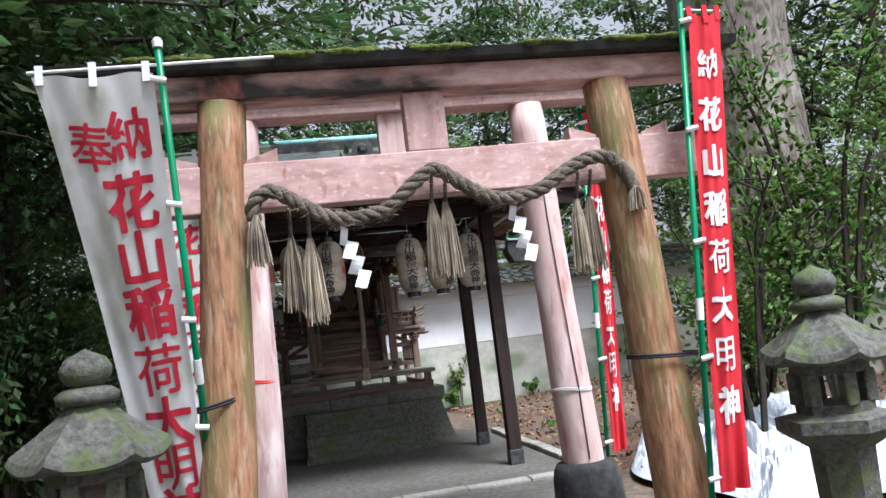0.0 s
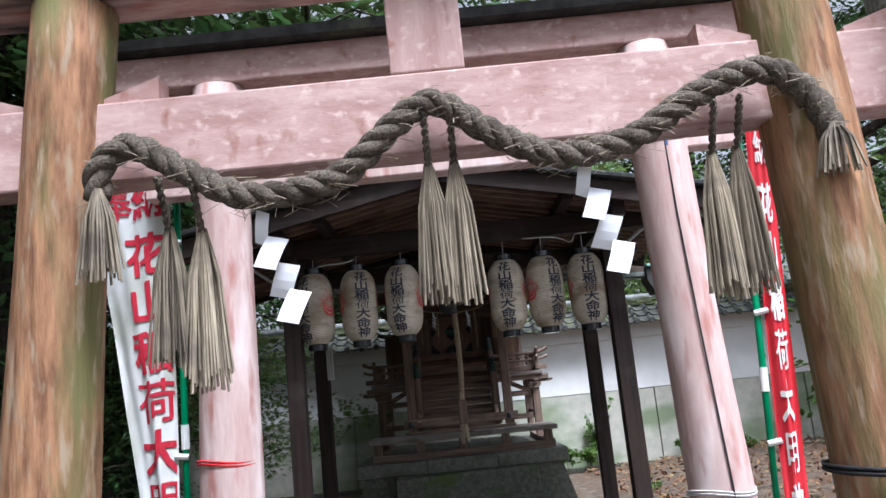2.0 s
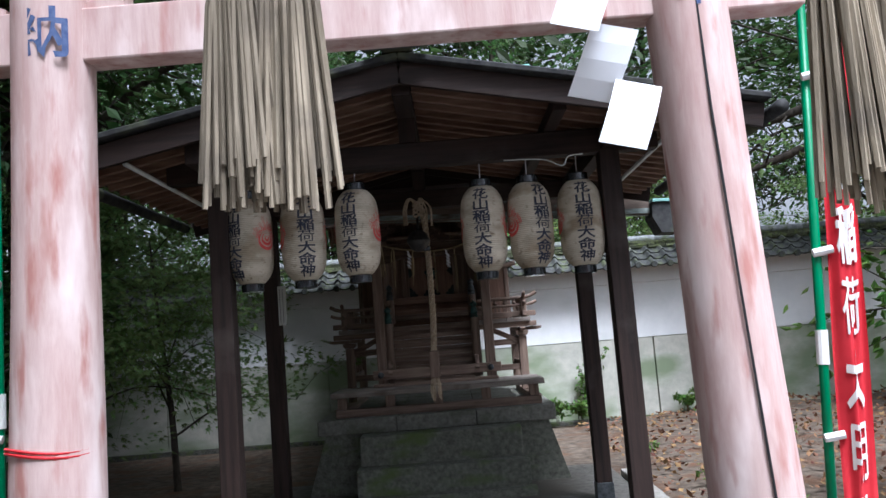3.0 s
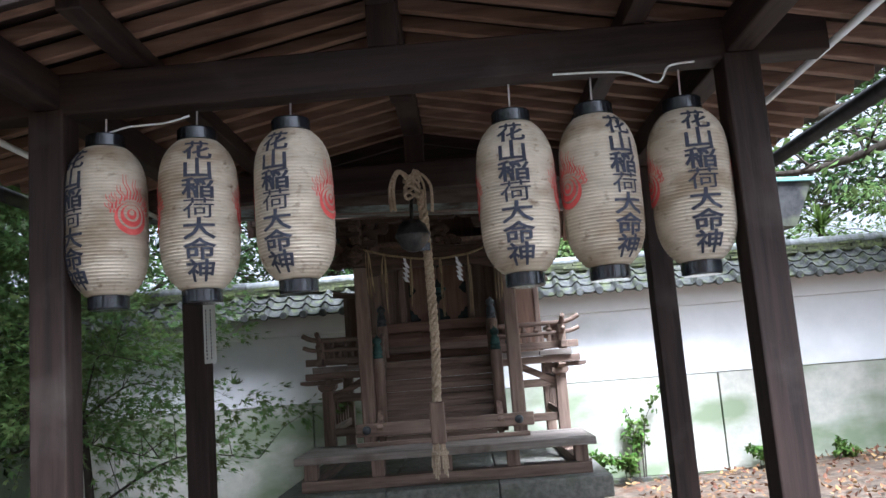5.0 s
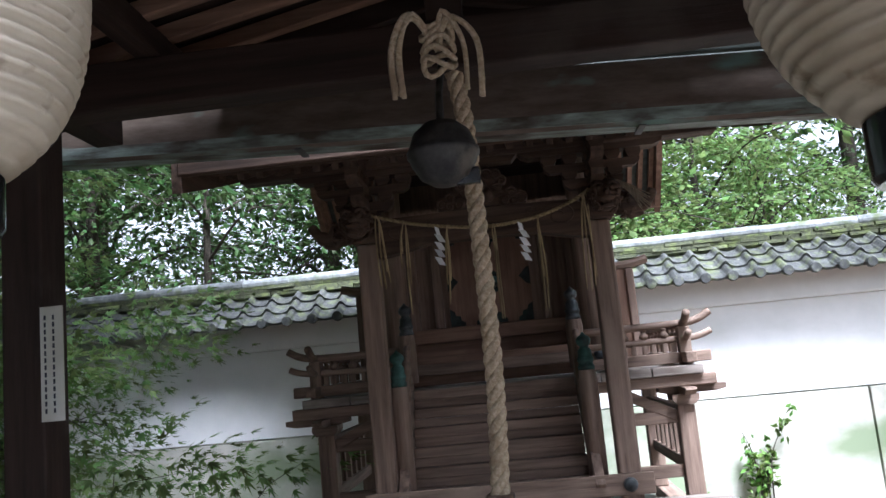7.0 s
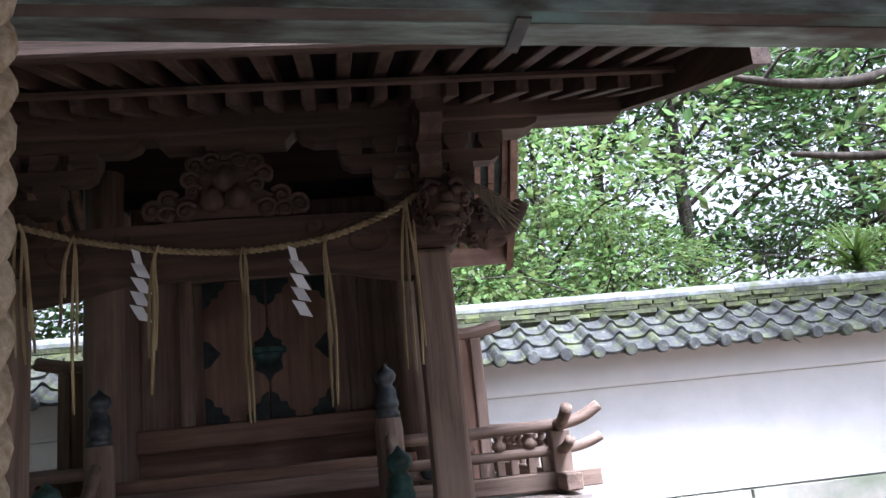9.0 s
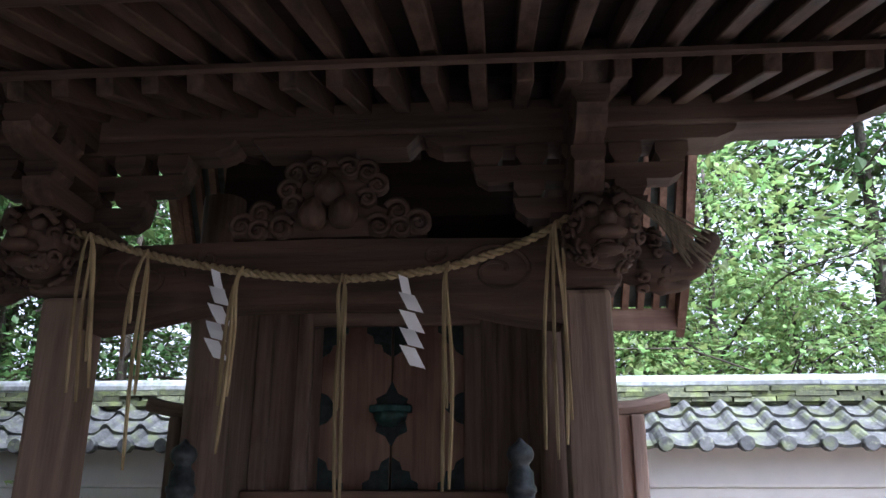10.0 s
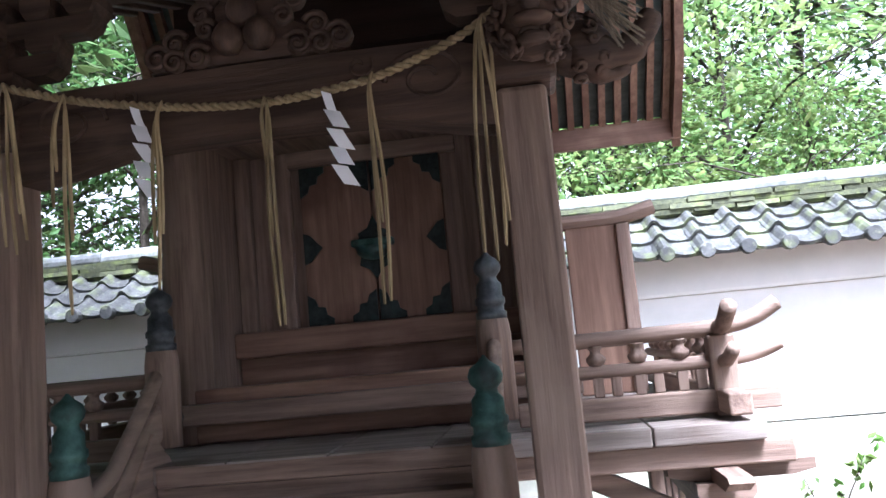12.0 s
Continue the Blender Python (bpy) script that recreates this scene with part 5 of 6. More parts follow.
part("twisted_rope", twisted(bmesh.new(), line, 0.0105, 2, 0.042, 6), GOLD_STRAW, inner, smooth=True)
r = random.Random(31)
for x, z, tails in ((0.25, 2.655, ((0.0, 0.37), (0.025, 0.39), (0.05, 0.36), (0.035, 0.30))), (0.395, 2.61, ((-0.02, 0.17), (-0.03, 0.25), (0.005, 0.49), (0.012, 0.33))), (0.626, 2.564, ((-0.03, 0.31), (-0.026, 0.41), (-0.012, 0.29))), (0.857, 2.543, ((0.003, 0.49), (0.014, 0.49), (0.0, 0.30))), (1.098, 2.566, ((-0.014, 0.49), (0.0, 0.485), (-0.004, 0.32))), (1.345, 2.66, ((-0.045, 0.50), (0.0, 0.49), (0.012, 0.44), (-0.02, 0.52)))):
    for off, ln in tails:
        o = r.uniform(-0.008, 0.008)
        out = 0.006 if off > 0 else -0.006
        s = tube(bmesh.new(), smooth_line([(x, RY - 0.013, z + 0.006), (x + out + off * 0.3, RY - 0.022, z - 0.045), (x + off * 0.7 + o, RY - 0.02, z - ln * 0.5), (x + off, RY - 0.016, z - ln)], 4), [0.003] * 4 + [0.0044] * 8 + [0.003], 5)
        part("straw_strand", s, GOLD_STRAW, inner)
tail = bmesh.new()
for k in range(22):
    tube(tail, [(1.44, RY - 0.03, 2.74), (1.54 + 0.02 * r.random(), RY - 0.08, 2.64 + 0.03 * r.random()), (1.60 + 0.06 * r.random(), RY - 0.09, 2.52 + 0.08 * r.random())], 0.0022, 4)
tagged(part("straw_tail", tail, STRAW, inner, "frayed straw tail"), kind="stuff")
for x, z in ((0.553, 2.565), (0.985, 2.543)):
    streamer(x, RY - 0.02, z, 0.036, 5, 0.044, -0.12 if x < 0.7 else 0.0, "small white folded paper streamer on the porch rope", "streamers on the porch rope", -1)

# ---------------- banners ----------------
def banner(name, label, pole_foot, pole_head, side, widths, z_top, z_foot, cloth, dye, text, head, size, fold, y_shift=-0.03, skew=0.0, arm_len=0.6):
    """A cloth banner on a plastic pole. widths: across at head and foot; side: +1 hangs towards +x."""
    pf, ph = Vector(pole_foot), Vector(pole_head)
    ob = thing(name, label, "banner", tuple(pf))
    at = lambda z: pf.lerp(ph, (z - pf.z) / (ph.z - pf.z))
    pole = part("pole", tube(bmesh.new(), [pf, ph], 0.0165, 12), GREEN_POLE, ob, "green plastic pole", smooth=True)
    part("cap", lathe(bmesh.new(), [(0.022, 0), (0.024, 0.03), (0.012, 0.045)], tuple(ph), 12), CLEAR, pole)
    part("joint", tube(bmesh.new(), [at(1.52), at(1.40)], 0.021, 12), CLEAR, pole, "clear pole joint")
    w0, w1 = widths
    arm_from = at(z_top + 0.05)
    part("cross_arm", tube(bmesh.new(), [arm_from + Vector((-side * 0.5 * (arm_len > 0.5), 0, 0.0)), arm_from + Vector((side * (w0 + 0.05), 0, -0.02))], 0.008, 8), CLEAR, ob, "white plastic cross arm")

    def place(u, z):
        """u from 0 at the pole to 1 at the free edge."""
        t = (z_top - z) / (z_top - z_foot)
        w = w0 + (w1 - w0) * t ** 0.8
        p = at(z)
        wave = fold * (math.sin(u * 7 + t * 3.0) * (0.35 + 0.8 * t) + 0.5 * math.sin(u * 15 + 2 - t * 4) * t + 0.22 * math.sin(u * 23 + 11 * t) + 0.15 * math.sin(u * 9 - 17 * t))
        return Vector((p.x + side * (0.03 + w * u) + skew * t * u, p.y + y_shift + wave, z + 0.012 * math.sin(u * 9) * (1 - t)))
    bm = bmesh.new()
    nu, nz_ = 22, 48
    g = [[bm.verts.new(place(i / nu, z_top + (z_foot - z_top) * j / nz_)) for i in range(nu + 1)] for j in range(nz_ + 1)]
    for j in range(nz_):
        for i in range(nu):
            bm.faces.new((g[j][i], g[j + 1][i], g[j + 1][i + 1], g[j][i + 1]))
    sheet = part("cloth", bm, cloth, ob, smooth=True)
    for i in range(5):
        z = z_top - 0.03 - (z_top - z_foot - 0.1) * i / 4
        part("loop", tube(bmesh.new(), [at(z) + Vector((-side * 0.02, y_shift * 0.6, 0.0)), at(z) + Vector((side * 0.045, y_shift, 0.01))], 0.015, 8), CLEAR, ob, "white cloth loop")
    for i in range(3):
        u = (0.06, 0.5, 0.94)[i]
        a = place(u, z_top)
        part("head_loop", one(a.x - 0.016, a.x + 0.016, a.y - 0.004, a.y + 0.004, a.z - 0.04, z_top + 0.058, bevel=0), cloth, ob)
    mid = lambda u, z: place(min(0.97, max(0.03, u)), z) + Vector((0, -0.007, 0))
    for ch, u0, z0 in head + text:
        wz = w0 + (w1 - w0) * ((z_top - z0) / (z_top - z_foot)) ** 0.8
        k = 0.85 if (ch, u0, z0) in head else 1.0
        part("character", write(bmesh.new(), ch, size * k * 1.08, lambda a, b: mid(u0 + side * a / max(wz, 0.16), z0 + b), min(0.86, wz / 0.28), 0.011), dye, ob, "brush character")
    return ob


DEITY = "花山稲荷大明神"
banner("nobori_banner", "grubby white cloth banner with red brush characters on green pole", (-0.565, 4.50, 0.0), (-0.545, 3.39, 2.90), -1, (0.50, 0.25), 2.79, 0.58, WHITE_CLOTH, DYE_RED,
       [(c, u, z) for c, u, z in zip(DEITY, (0.38, 0.38, 0.40, 0.42, 0.42, 0.44, 0.45), (2.26, 2.01, 1.765, 1.49, 1.235, 1.0, 0.77))], [("奉", 0.66, 2.50), ("納", 0.30, 2.54)], 0.24, 0.016)
banner("nobori_banner", "tall red cloth banner with white brush characters on green pole", (1.98, 3.90, 0.0), (2.305, 3.90, 3.25), 1, (0.20, 0.16), 3.14, 0.48, RED_CLOTH, DYE_WHITE,
       [(c, 0.5, 2.55 - 0.27 * k) for k, c in enumerate(DEITY)], [("納", 0.5, 2.85)], 0.19, 0.02, -0.03, 0.02, 0.3)
banner("nobori_banner", "narrow red cloth banner with white brush characters beside the painted gate", (2.20, 5.84, 0.0), (2.40, 5.84, 3.2), 1, (0.12, 0.12), 3.1, 0.44, RED_CLOTH, DYE_WHITE,
       [(c, 0.5, 2.35 - 0.25 * k) for k, c in enumerate(DEITY)], [("納", 0.5, 2.65)], 0.20, 0.02, -0.03, 0.0, 0.3)
banner("nobori_banner", "white cloth banner with faded red brush characters beside the painted gate", (-0.62, 5.84, 0.0), (-0.61, 5.84, 3.2), -1, (0.50, 0.14), 3.02, 0.75, WHITE_CLOTH, DYE_RED,
       [(c, 0.35, 2.40 - 0.25 * k) for k, c in enumerate(DEITY)], [("奉", 0.65, 2.68), ("納", 0.28, 2.68)], 0.21, 0.02)
for x, z, r_, tilt in ((-0.50, 1.27, 0.152, 0.035), (1.955, 1.22, 0.165, -0.01)):
    c = thing("black_cord", "black cord tying the banner pole to the log pillar", "cord", (x, TY, z))
    ring = [Vector((x + (r_ + 0.004) * math.cos(a) + (0.07 * max(0, math.cos(a)) if x > 1 else -0.05 * max(0, -math.cos(a))), TY + (r_ + 0.004) * math.sin(a) - 0.10 * max(0, -math.sin(a)) * 0.1, z + tilt * math.cos(a))) for a in (2 * math.pi * i / 36 for i in range(37))]
    part("loop", tube(tube(bmesh.new(), ring, 0.007, 6), [p + Vector((0, 0, 0.013)) for p in ring], 0.006, 6), BLACK_CORD, c, smooth=True)


# ---------------- stone lanterns ----------------
def stone_lantern(x, y, turn, s=1.0):
    ob = thing("stone_lantern", "mossy six-sided granite lantern with onion finial", "stone lantern", (x, y, 0), "pair of stone lanterns before the gate")
    c = (x, y, 0)
    t = radians(turn)
    part("foot", lathe(bmesh.new(), [(0.30 * s, -0.03), (0.30 * s, 0.10), (0.24 * s, 0.16), (0.17 * s, 0.20)], c, 6, turn=t), STONE, ob)
    part("shaft", lathe(bmesh.new(), [(0.15 * s, 0.2), (0.13 * s, 0.45), (0.14 * s, 0.76)], c, 6, turn=t), STONE, ob)
    bm = lathe(bmesh.new(), [(0.14 * s, 0.76), (0.25 * s, 0.83), (0.27 * s, 0.85), (0.27 * s, 0.905), (0.17 * s, 0.925)], c, 6, turn=t)
    part("platform", bm, STONE, ob)
    fire = part("fire_box", lathe(bmesh.new(), [(0.17 * s, 0.925), (0.17 * s, 0.965)], c, 6, turn=t), STONE, ob, "open six-sided fire box")
    for k in range(6):
        a = t + math.pi * k / 3
        p = Vector((x + 0.15 * s * math.cos(a), y + 0.15 * s * math.sin(a), 0))
        part("corner_pier", bar(bmesh.new(), p + Vector((0, 0, 0.96)), p + Vector((0, 0, 1.11)), 0.06 * s, 0.06 * s, 0.006, up=(1, 0, 0)), STONE, fire)
    part("fire_box_head", lathe(bmesh.new(), [(0.17 * s, 1.10), (0.175 * s, 1.17)], c, 6, turn=t), STONE, fire)
    bm = bmesh.new()
    rings = []
    for rr, zz, lift in ((0.0, 1.14, 0), (0.285, 1.15, 0.025), (0.30, 1.165, 0.035), (0.285, 1.20, 0.03), (0.21, 1.27, 0.01), (0.13, 1.34, 0.0), (0.085, 1.385, 0.0), (0.0, 1.39, 0)):
        ring = []
        for k in range(36):
            a = t + 2 * math.pi * k / 36
            cor = abs(((k / 6) % 1.0) - 0.5) * 2
            hexr = math.cos(math.pi / 6) / math.cos(((k / 6) % 1.0 - 0.5) * math.pi / 3)
            ring.append(bm.verts.new((x + max(rr, 0.002) * s * hexr * math.cos(a), y + max(rr, 0.002) * s * hexr * math.sin(a), zz + lift * cor ** 3 + 0.006 * noise.noise(Vector((x * 9 + k, zz * 30, y))))))
        rings.append(ring)
    for a_, b_ in zip(rings, rings[1:]):
        for k in range(36):
            bm.faces.new((a_[k], a_[(k + 1) % 36], b_[(k + 1) % 36], b_[k]))
    roof = part("roof", bm, STONE, ob, "lichen-spotted stone roof")
    part("collar", lathe(bmesh.new(), [(0.07 * s, 1.385), (0.115 * s, 1.40), (0.12 * s, 1.43), (0.09 * s, 1.45), (0.06 * s, 1.46)], c, 20), STONE, ob, smooth=True)
    part("finial", lathe(bmesh.new(), [(0.055 * s, 1.455), (0.075 * s, 1.47), (0.095 * s, 1.50), (0.098 * s, 1.53), (0.075 * s, 1.57), (0.03 * s, 1.59), (0.004, 1.605)], c, 20), STONE, ob, smooth=True)
    return ob


stone_lantern(-0.89, 3.2, 12)
stone_lantern(2.34, 3.2, 20)

# ---------------- white sheeting on the ground ----------------
bm = bmesh.new()
n = 90
g = []
for i in range(n + 1):
    row = []
    for j in range(n + 1):
        u, v = i / n, j / n
        x = 2.72 + 3.0 * u + 0.45 * v + 0.2 * math.sin(v * 7)
        y = 4.6 + 3.2 * v + 0.9 * u + 0.15 * math.sin(u * 9)
        e = min(1, 8 * u, 8 * v, 8 * (1 - u), 8 * (1 - v))
        z = 0.03 + e * (0.16 + 0.22 * abs(noise.noise(Vector((x * 1.3, y * 1.3, 1)))) + 0.16 * abs(noise.noise(Vector((x * 4.3, y * 3.3, 2)))) + 0.12 * abs(noise.noise(Vector((x * 9, y * 8, 4)))) + 0.06 * abs(noise.noise(Vector((x * 21, y * 17, 6)))))
        row.append(bm.verts.new((x, y, z)))
    g.append(row)
for i in range(n):
    for j in range(n):
        bm.faces.new((g[i][j], g[i + 1][j], g[i + 1][j + 1], g[i][j + 1]))
tagged(part("plastic_sheet", bm, TARP), "crumpled white plastic sheeting heaped on the ground", "sheeting")

# kerb stones
for k in range(6):
    y0 = 7.72 + 0.62 * k
    part("kerb_stone", one(2.625, 2.76, y0, y0 + 0.61, -0.1, 0.05 + 0.006 * (k % 3), bevel=0.015), KERB, pavement)
for k in range(6):
    x0 = -1.1 + 0.63 * k
    part("kerb_stone", one(x0, x0 + 0.62, 7.48, 7.655, -0.1, 0.012 + 0.005 * (k % 2), bevel=0.012), KERB, pavement)

notice = tagged(part("paper_notice", one(-0.585, -0.51, 10.292, 10.297, 1.79, 2.15, bevel=0), WHITE_CLOTH), "narrow white notice strip fixed to the rear hall post", "notice")
bm = bmesh.new()
for k in range(2):
    for j in range(14):
        box(bm, -0.571 + 0.028 * k, -0.565 + 0.028 * k, 10.289, 10.291, 1.815 + 0.0225 * j, 1.830 + 0.0225 * j)
part("writing", bm, INK, notice, "two columns of small black writing")


# ---------------- trees and shrubs ----------------
def tree_parts(seed, height, spread, n_limb, leaves, leaf_size, material, bark, trunk_r, lobes=False, low=0.35):
    r = random.Random(seed)
    q = np.random.default_rng(seed)
    bm = bmesh.new()
    lean = Vector((r.uniform(-0.4, 0.4), r.uniform(-0.4, 0.4), 0))
    trunk = smooth_line([Vector((0, 0, -0.15)), lean * 0.2 + Vector((0, 0, height * 0.3)), lean * 0.7 + Vector((0, 0, height * 0.65)), lean * 1.1 + Vector((0, 0, height))], 4)
    tube(bm, trunk, [trunk_r * (1.25 if i == 0 else 1) * (1 - 0.82 * i / (len(trunk) - 1)) for i in range(len(trunk))], 10)
    cs, ds = [], []
    for k in range(n_limb):
        t = low + (1 - low) * (k + r.random()) / n_limb
        b = trunk[min(len(trunk) - 1, int(t * (len(trunk) - 1)))]
        a = 2.4 * k + r.uniform(-0.5, 0.5)
        ln = spread * (1.1 - 0.65 * (t - low) / (1 - low)) * r.uniform(0.7, 1.1)
        d = Vector((math.cos(a), math.sin(a), r.uniform(0.05, 0.55)))
        limb = smooth_line([b, b + d * ln * 0.5 + Vector((0, 0, 0.1 * ln)), b + d * ln + Vector((0, 0, -0.12 * ln))], 5)
        lr = trunk_r * 0.34 * (1.1 - t * 0.6)
        tube(bm, limb, [lr * (1 - 0.85 * i / (len(limb) - 1)) for i in range(len(limb))], 6)
        m = leaves // n_limb
        subs = [limb[r.randrange(3, len(limb))] + Vector((r.gauss(0, 0.28 * ln), r.gauss(0, 0.28 * ln), r.gauss(0.05 * ln, 0.12 * ln))) for _ in range(9)]
        for s in subs:
            o = min(limb, key=lambda p: (p - s).length)
            tube(bm, [o, o.lerp(s, 0.5) + Vector((0, 0, 0.05 * ln)), s], [lr * 0.3, lr * 0.2, lr * 0.06], 4, cap=False)
            pp = np.array(s) + np.clip(q.normal(0, 1, (m // 9, 3)), -1.5, 1.5) * np.array([0.19, 0.19, 0.05]) * ln
            cs.append(pp)
            ds.append(np.tile(np.array([d.x, d.y, 0]), (m // 9, 1)))
    return bm, np.vstack(cs), np.vstack(ds)


def tree(label, seed, x, y, height, spread, n_limb, leaves, leaf_size, material, bark=DARK_BARK, trunk_r=0.14, lobes=False, low=0.35, ratio=0.5, group=""):
    ob = thing("tree", label, "tree", (0, 0, 0), group)
    bm, c, d = tree_parts(seed, height, spread, n_limb, leaves, leaf_size, material, bark, trunk_r, lobes, low)
    part("trunk", bm, bark, ob, smooth=True)
    cloud("crown", c, d, leaf_size, material, ob, seed, ratio, lobes)
    ob.location = (x, y, 0)
    return ob


kinds = [tree("tall broadleaf tree with dense dark green crown", 41, -7.0, 22.5, 10.0, 3.6, 18, 8400, 0.17, LEAF, trunk_r=0.2, group="woods behind the wall"),
         tree("leafy maple with layered bright green sprays", 42, 4.2, 21.8, 7.0, 3.4, 18, 6600, 0.165, MAPLE_LEAF, trunk_r=0.13, low=0.2, group="woods behind the wall"),
         tree("slender tree with open green crown", 43, -1.0, 23.5, 9.0, 2.6, 16, 6500, 0.16, LEAF, trunk_r=0.13, group="woods behind the wall")]
spots = []
r = random.Random(77)
for k in range(10):
    x = -16 + 3.7 * k + r.uniform(-0.8, 0.8)
    spots.append((2 if -11 < x < -1.5 else 0 if x < 0 else 1, x, 20.6 + r.uniform(0, 3.0), r.uniform(0.8, 1.0) * (0.78 if x > 4.5 else 1)))
for k in range(5):
    spots.append((2, -20 + 9.0 * k + r.uniform(-1, 1), 27 + r.uniform(0, 3), r.uniform(1.6, 1.95)))
for k in range(8):
    x = -20 + 5.6 * k + r.uniform(-1, 1)
    if not -15 < x < -3:
        spots.append((r.choice((0, 2, 2)), x, 26 + r.uniform(0, 5), r.uniform(1.0, 1.5)))
for x, y in ((-4.2, 11.2), (-5.5, 7.6), (-4.6, 4.4), (-7.5, 13.0), (-8.5, 9.5), (-7.6, 2.0), (-6, -6), (-9, -3)):
    spots.append((0, x + r.uniform(-0.4, 0.4), y, r.uniform(0.75, 1.05)))
for x, y, s in ((-3.6, 6.6, 1.6), (-4.4, 10.6, 1.5), (-3.9, 1.2, 1.35)):
    spots.append((0, x, y, s))
spots += [(0, -12.0, 12.5, 1.7), (0, -15.0, 19.0, 1.7), (0, -10.5, 7.0, 1.5), (0, -2.0, 30.0, 1.8), (0, 3.0, 31.0, 1.8), (0, 19.5, 28.0, 1.7), (1, 10.5, 9.6, 0.9), (0, 12.2, 13.6, 1.45), (1, 13.5, 17.0, 1.1), (0, 16.5, 14.0, 1.1), (1, 11.2, 18.8, 0.95)]
for k in range(5):
    spots.append(((0, 2, 0)[k % 3], -19 + 5.4 * k + r.uniform(-0.8, 0.8), 24.5 + 2.2 * (k % 2) + r.uniform(0, 1.5), r.uniform(1.05, 1.45)))
for x, y, s in ((2.4, 20.6, 0.7), (5.0, 20.8, 0.68)):
    spots.append((1, x, y, s))
for x, y, s in ((-3.9, 12.2, 1.15), (-5.6, 13.2, 1.25), (-6.8, 10.2, 1.35), (-5.2, 8.4, 1.3)):
    spots.append((0, x, y, s))
for k, x, y, s in spots:
    c = copy_thing(kinds[k], pose(x, y, 0, 0, 0, r.uniform(0, 360)))
    c.scale = (s, s, s)
# old camphor beside the approach
camphor = thing("old_tree", "huge old tree with thick grey fissured trunk", "tree", (8.6, 12.6, 0))
bm = bmesh.new()
seg = 40
rings = []
for j in range(26):
    z = -0.2 + 0.42 * j
    rad = 0.92 + 0.5 * math.exp(-max(z, 0) / 0.9) + 0.04 * max(0, j - 15)
    rings.append([bm.verts.new((8.6 - 0.03 * z + (rad + 0.10 * noise.noise(Vector((math.cos(a) * 1.6, math.sin(a) * 1.6, z * 0.35))) + 0.03 * noise.noise(Vector((math.cos(a) * 7, math.sin(a) * 7, z * 1.1)))) * math.cos(a), 12.6 + rad * math.sin(a), z)) for a in (2 * math.pi * k / seg for k in range(seg))])
for a_, b_ in zip(rings, rings[1:]):
    for k in range(seg):
        bm.faces.new((a_[k], a_[(k + 1) % seg], b_[(k + 1) % seg], b_[k]))
part("trunk", bm, BARK, camphor, smooth=True)
r = random.Random(8)
bm = bmesh.new()
cs, ds = [], []
q = np.random.default_rng(8)
for k in range(6):
    a = -0.9 + 0.5 * k + r.uniform(-0.2, 0.2)
    b = Vector((8.3, 12.6, r.uniform(8.0, 10.2)))
    d = Vector((math.cos(a), math.sin(a), r.uniform(0.15, 0.5)))
    limb = smooth_line([b, b + d * 2.6, b + d * 5.2 + Vector((0, 0, -0.5))], 5)
    tube(bm, limb, [0.26 * (1 - 0.85 * i / 10) for i in range(len(limb))], 8)
    for s in range(5):
        p = limb[r.randrange(4, len(limb))] + Vector((r.gauss(0, 1.0), r.gauss(0, 1.0), r.gauss(0, 0.5)))
        cs.append(np.array(p) + q.normal(0, 1, (110, 3)) * np.array([0.7, 0.7, 0.3]))
        ds.append(np.tile(np.array([d.x, d.y, 0]), (110, 1)))
for pts in (((8.2, 12.9, 5.2), (6.6, 14.0, 4.5), (5.2, 14.5, 4.15), (4.4, 14.5, 4.08), (3.7, 14.5, 4.2)), ((7.9, 13.0, 4.6), (6.4, 14.2, 3.9), (5.2, 14.5, 3.55), (4.3, 14.6, 3.6))):
    bough = smooth_line(pts, 6)
    tube(bm, bough, [0.09 * (1 - 0.8 * i / (len(bough) - 1)) for i in range(len(bough))], 7)
    for s in range(7):
        b = bough[r.randrange(8, len(bough))]
        p = b + Vector((r.gauss(0, 0.5), r.gauss(0.2, 0.4), r.gauss(0.1, 0.25)))
        tube(bm, [b, b.lerp(p, 0.5) + Vector((0, 0, 0.06)), p], [0.02, 0.012, 0.004], 4, cap=False)
        cs.append(np.array(p) + np.clip(q.normal(0, 1, (22, 3)), -1.5, 1.5) * np.array([0.26, 0.26, 0.06]))
        ds.append(np.tile(np.array([-0.5, 0.1, 0]), (22, 1)))
part("limbs", bm, DARK_BARK, camphor, smooth=True)
cloud("crown", np.vstack(cs), np.vstack(ds), 0.13, MAPLE_LEAF, camphor, 8, 0.5)


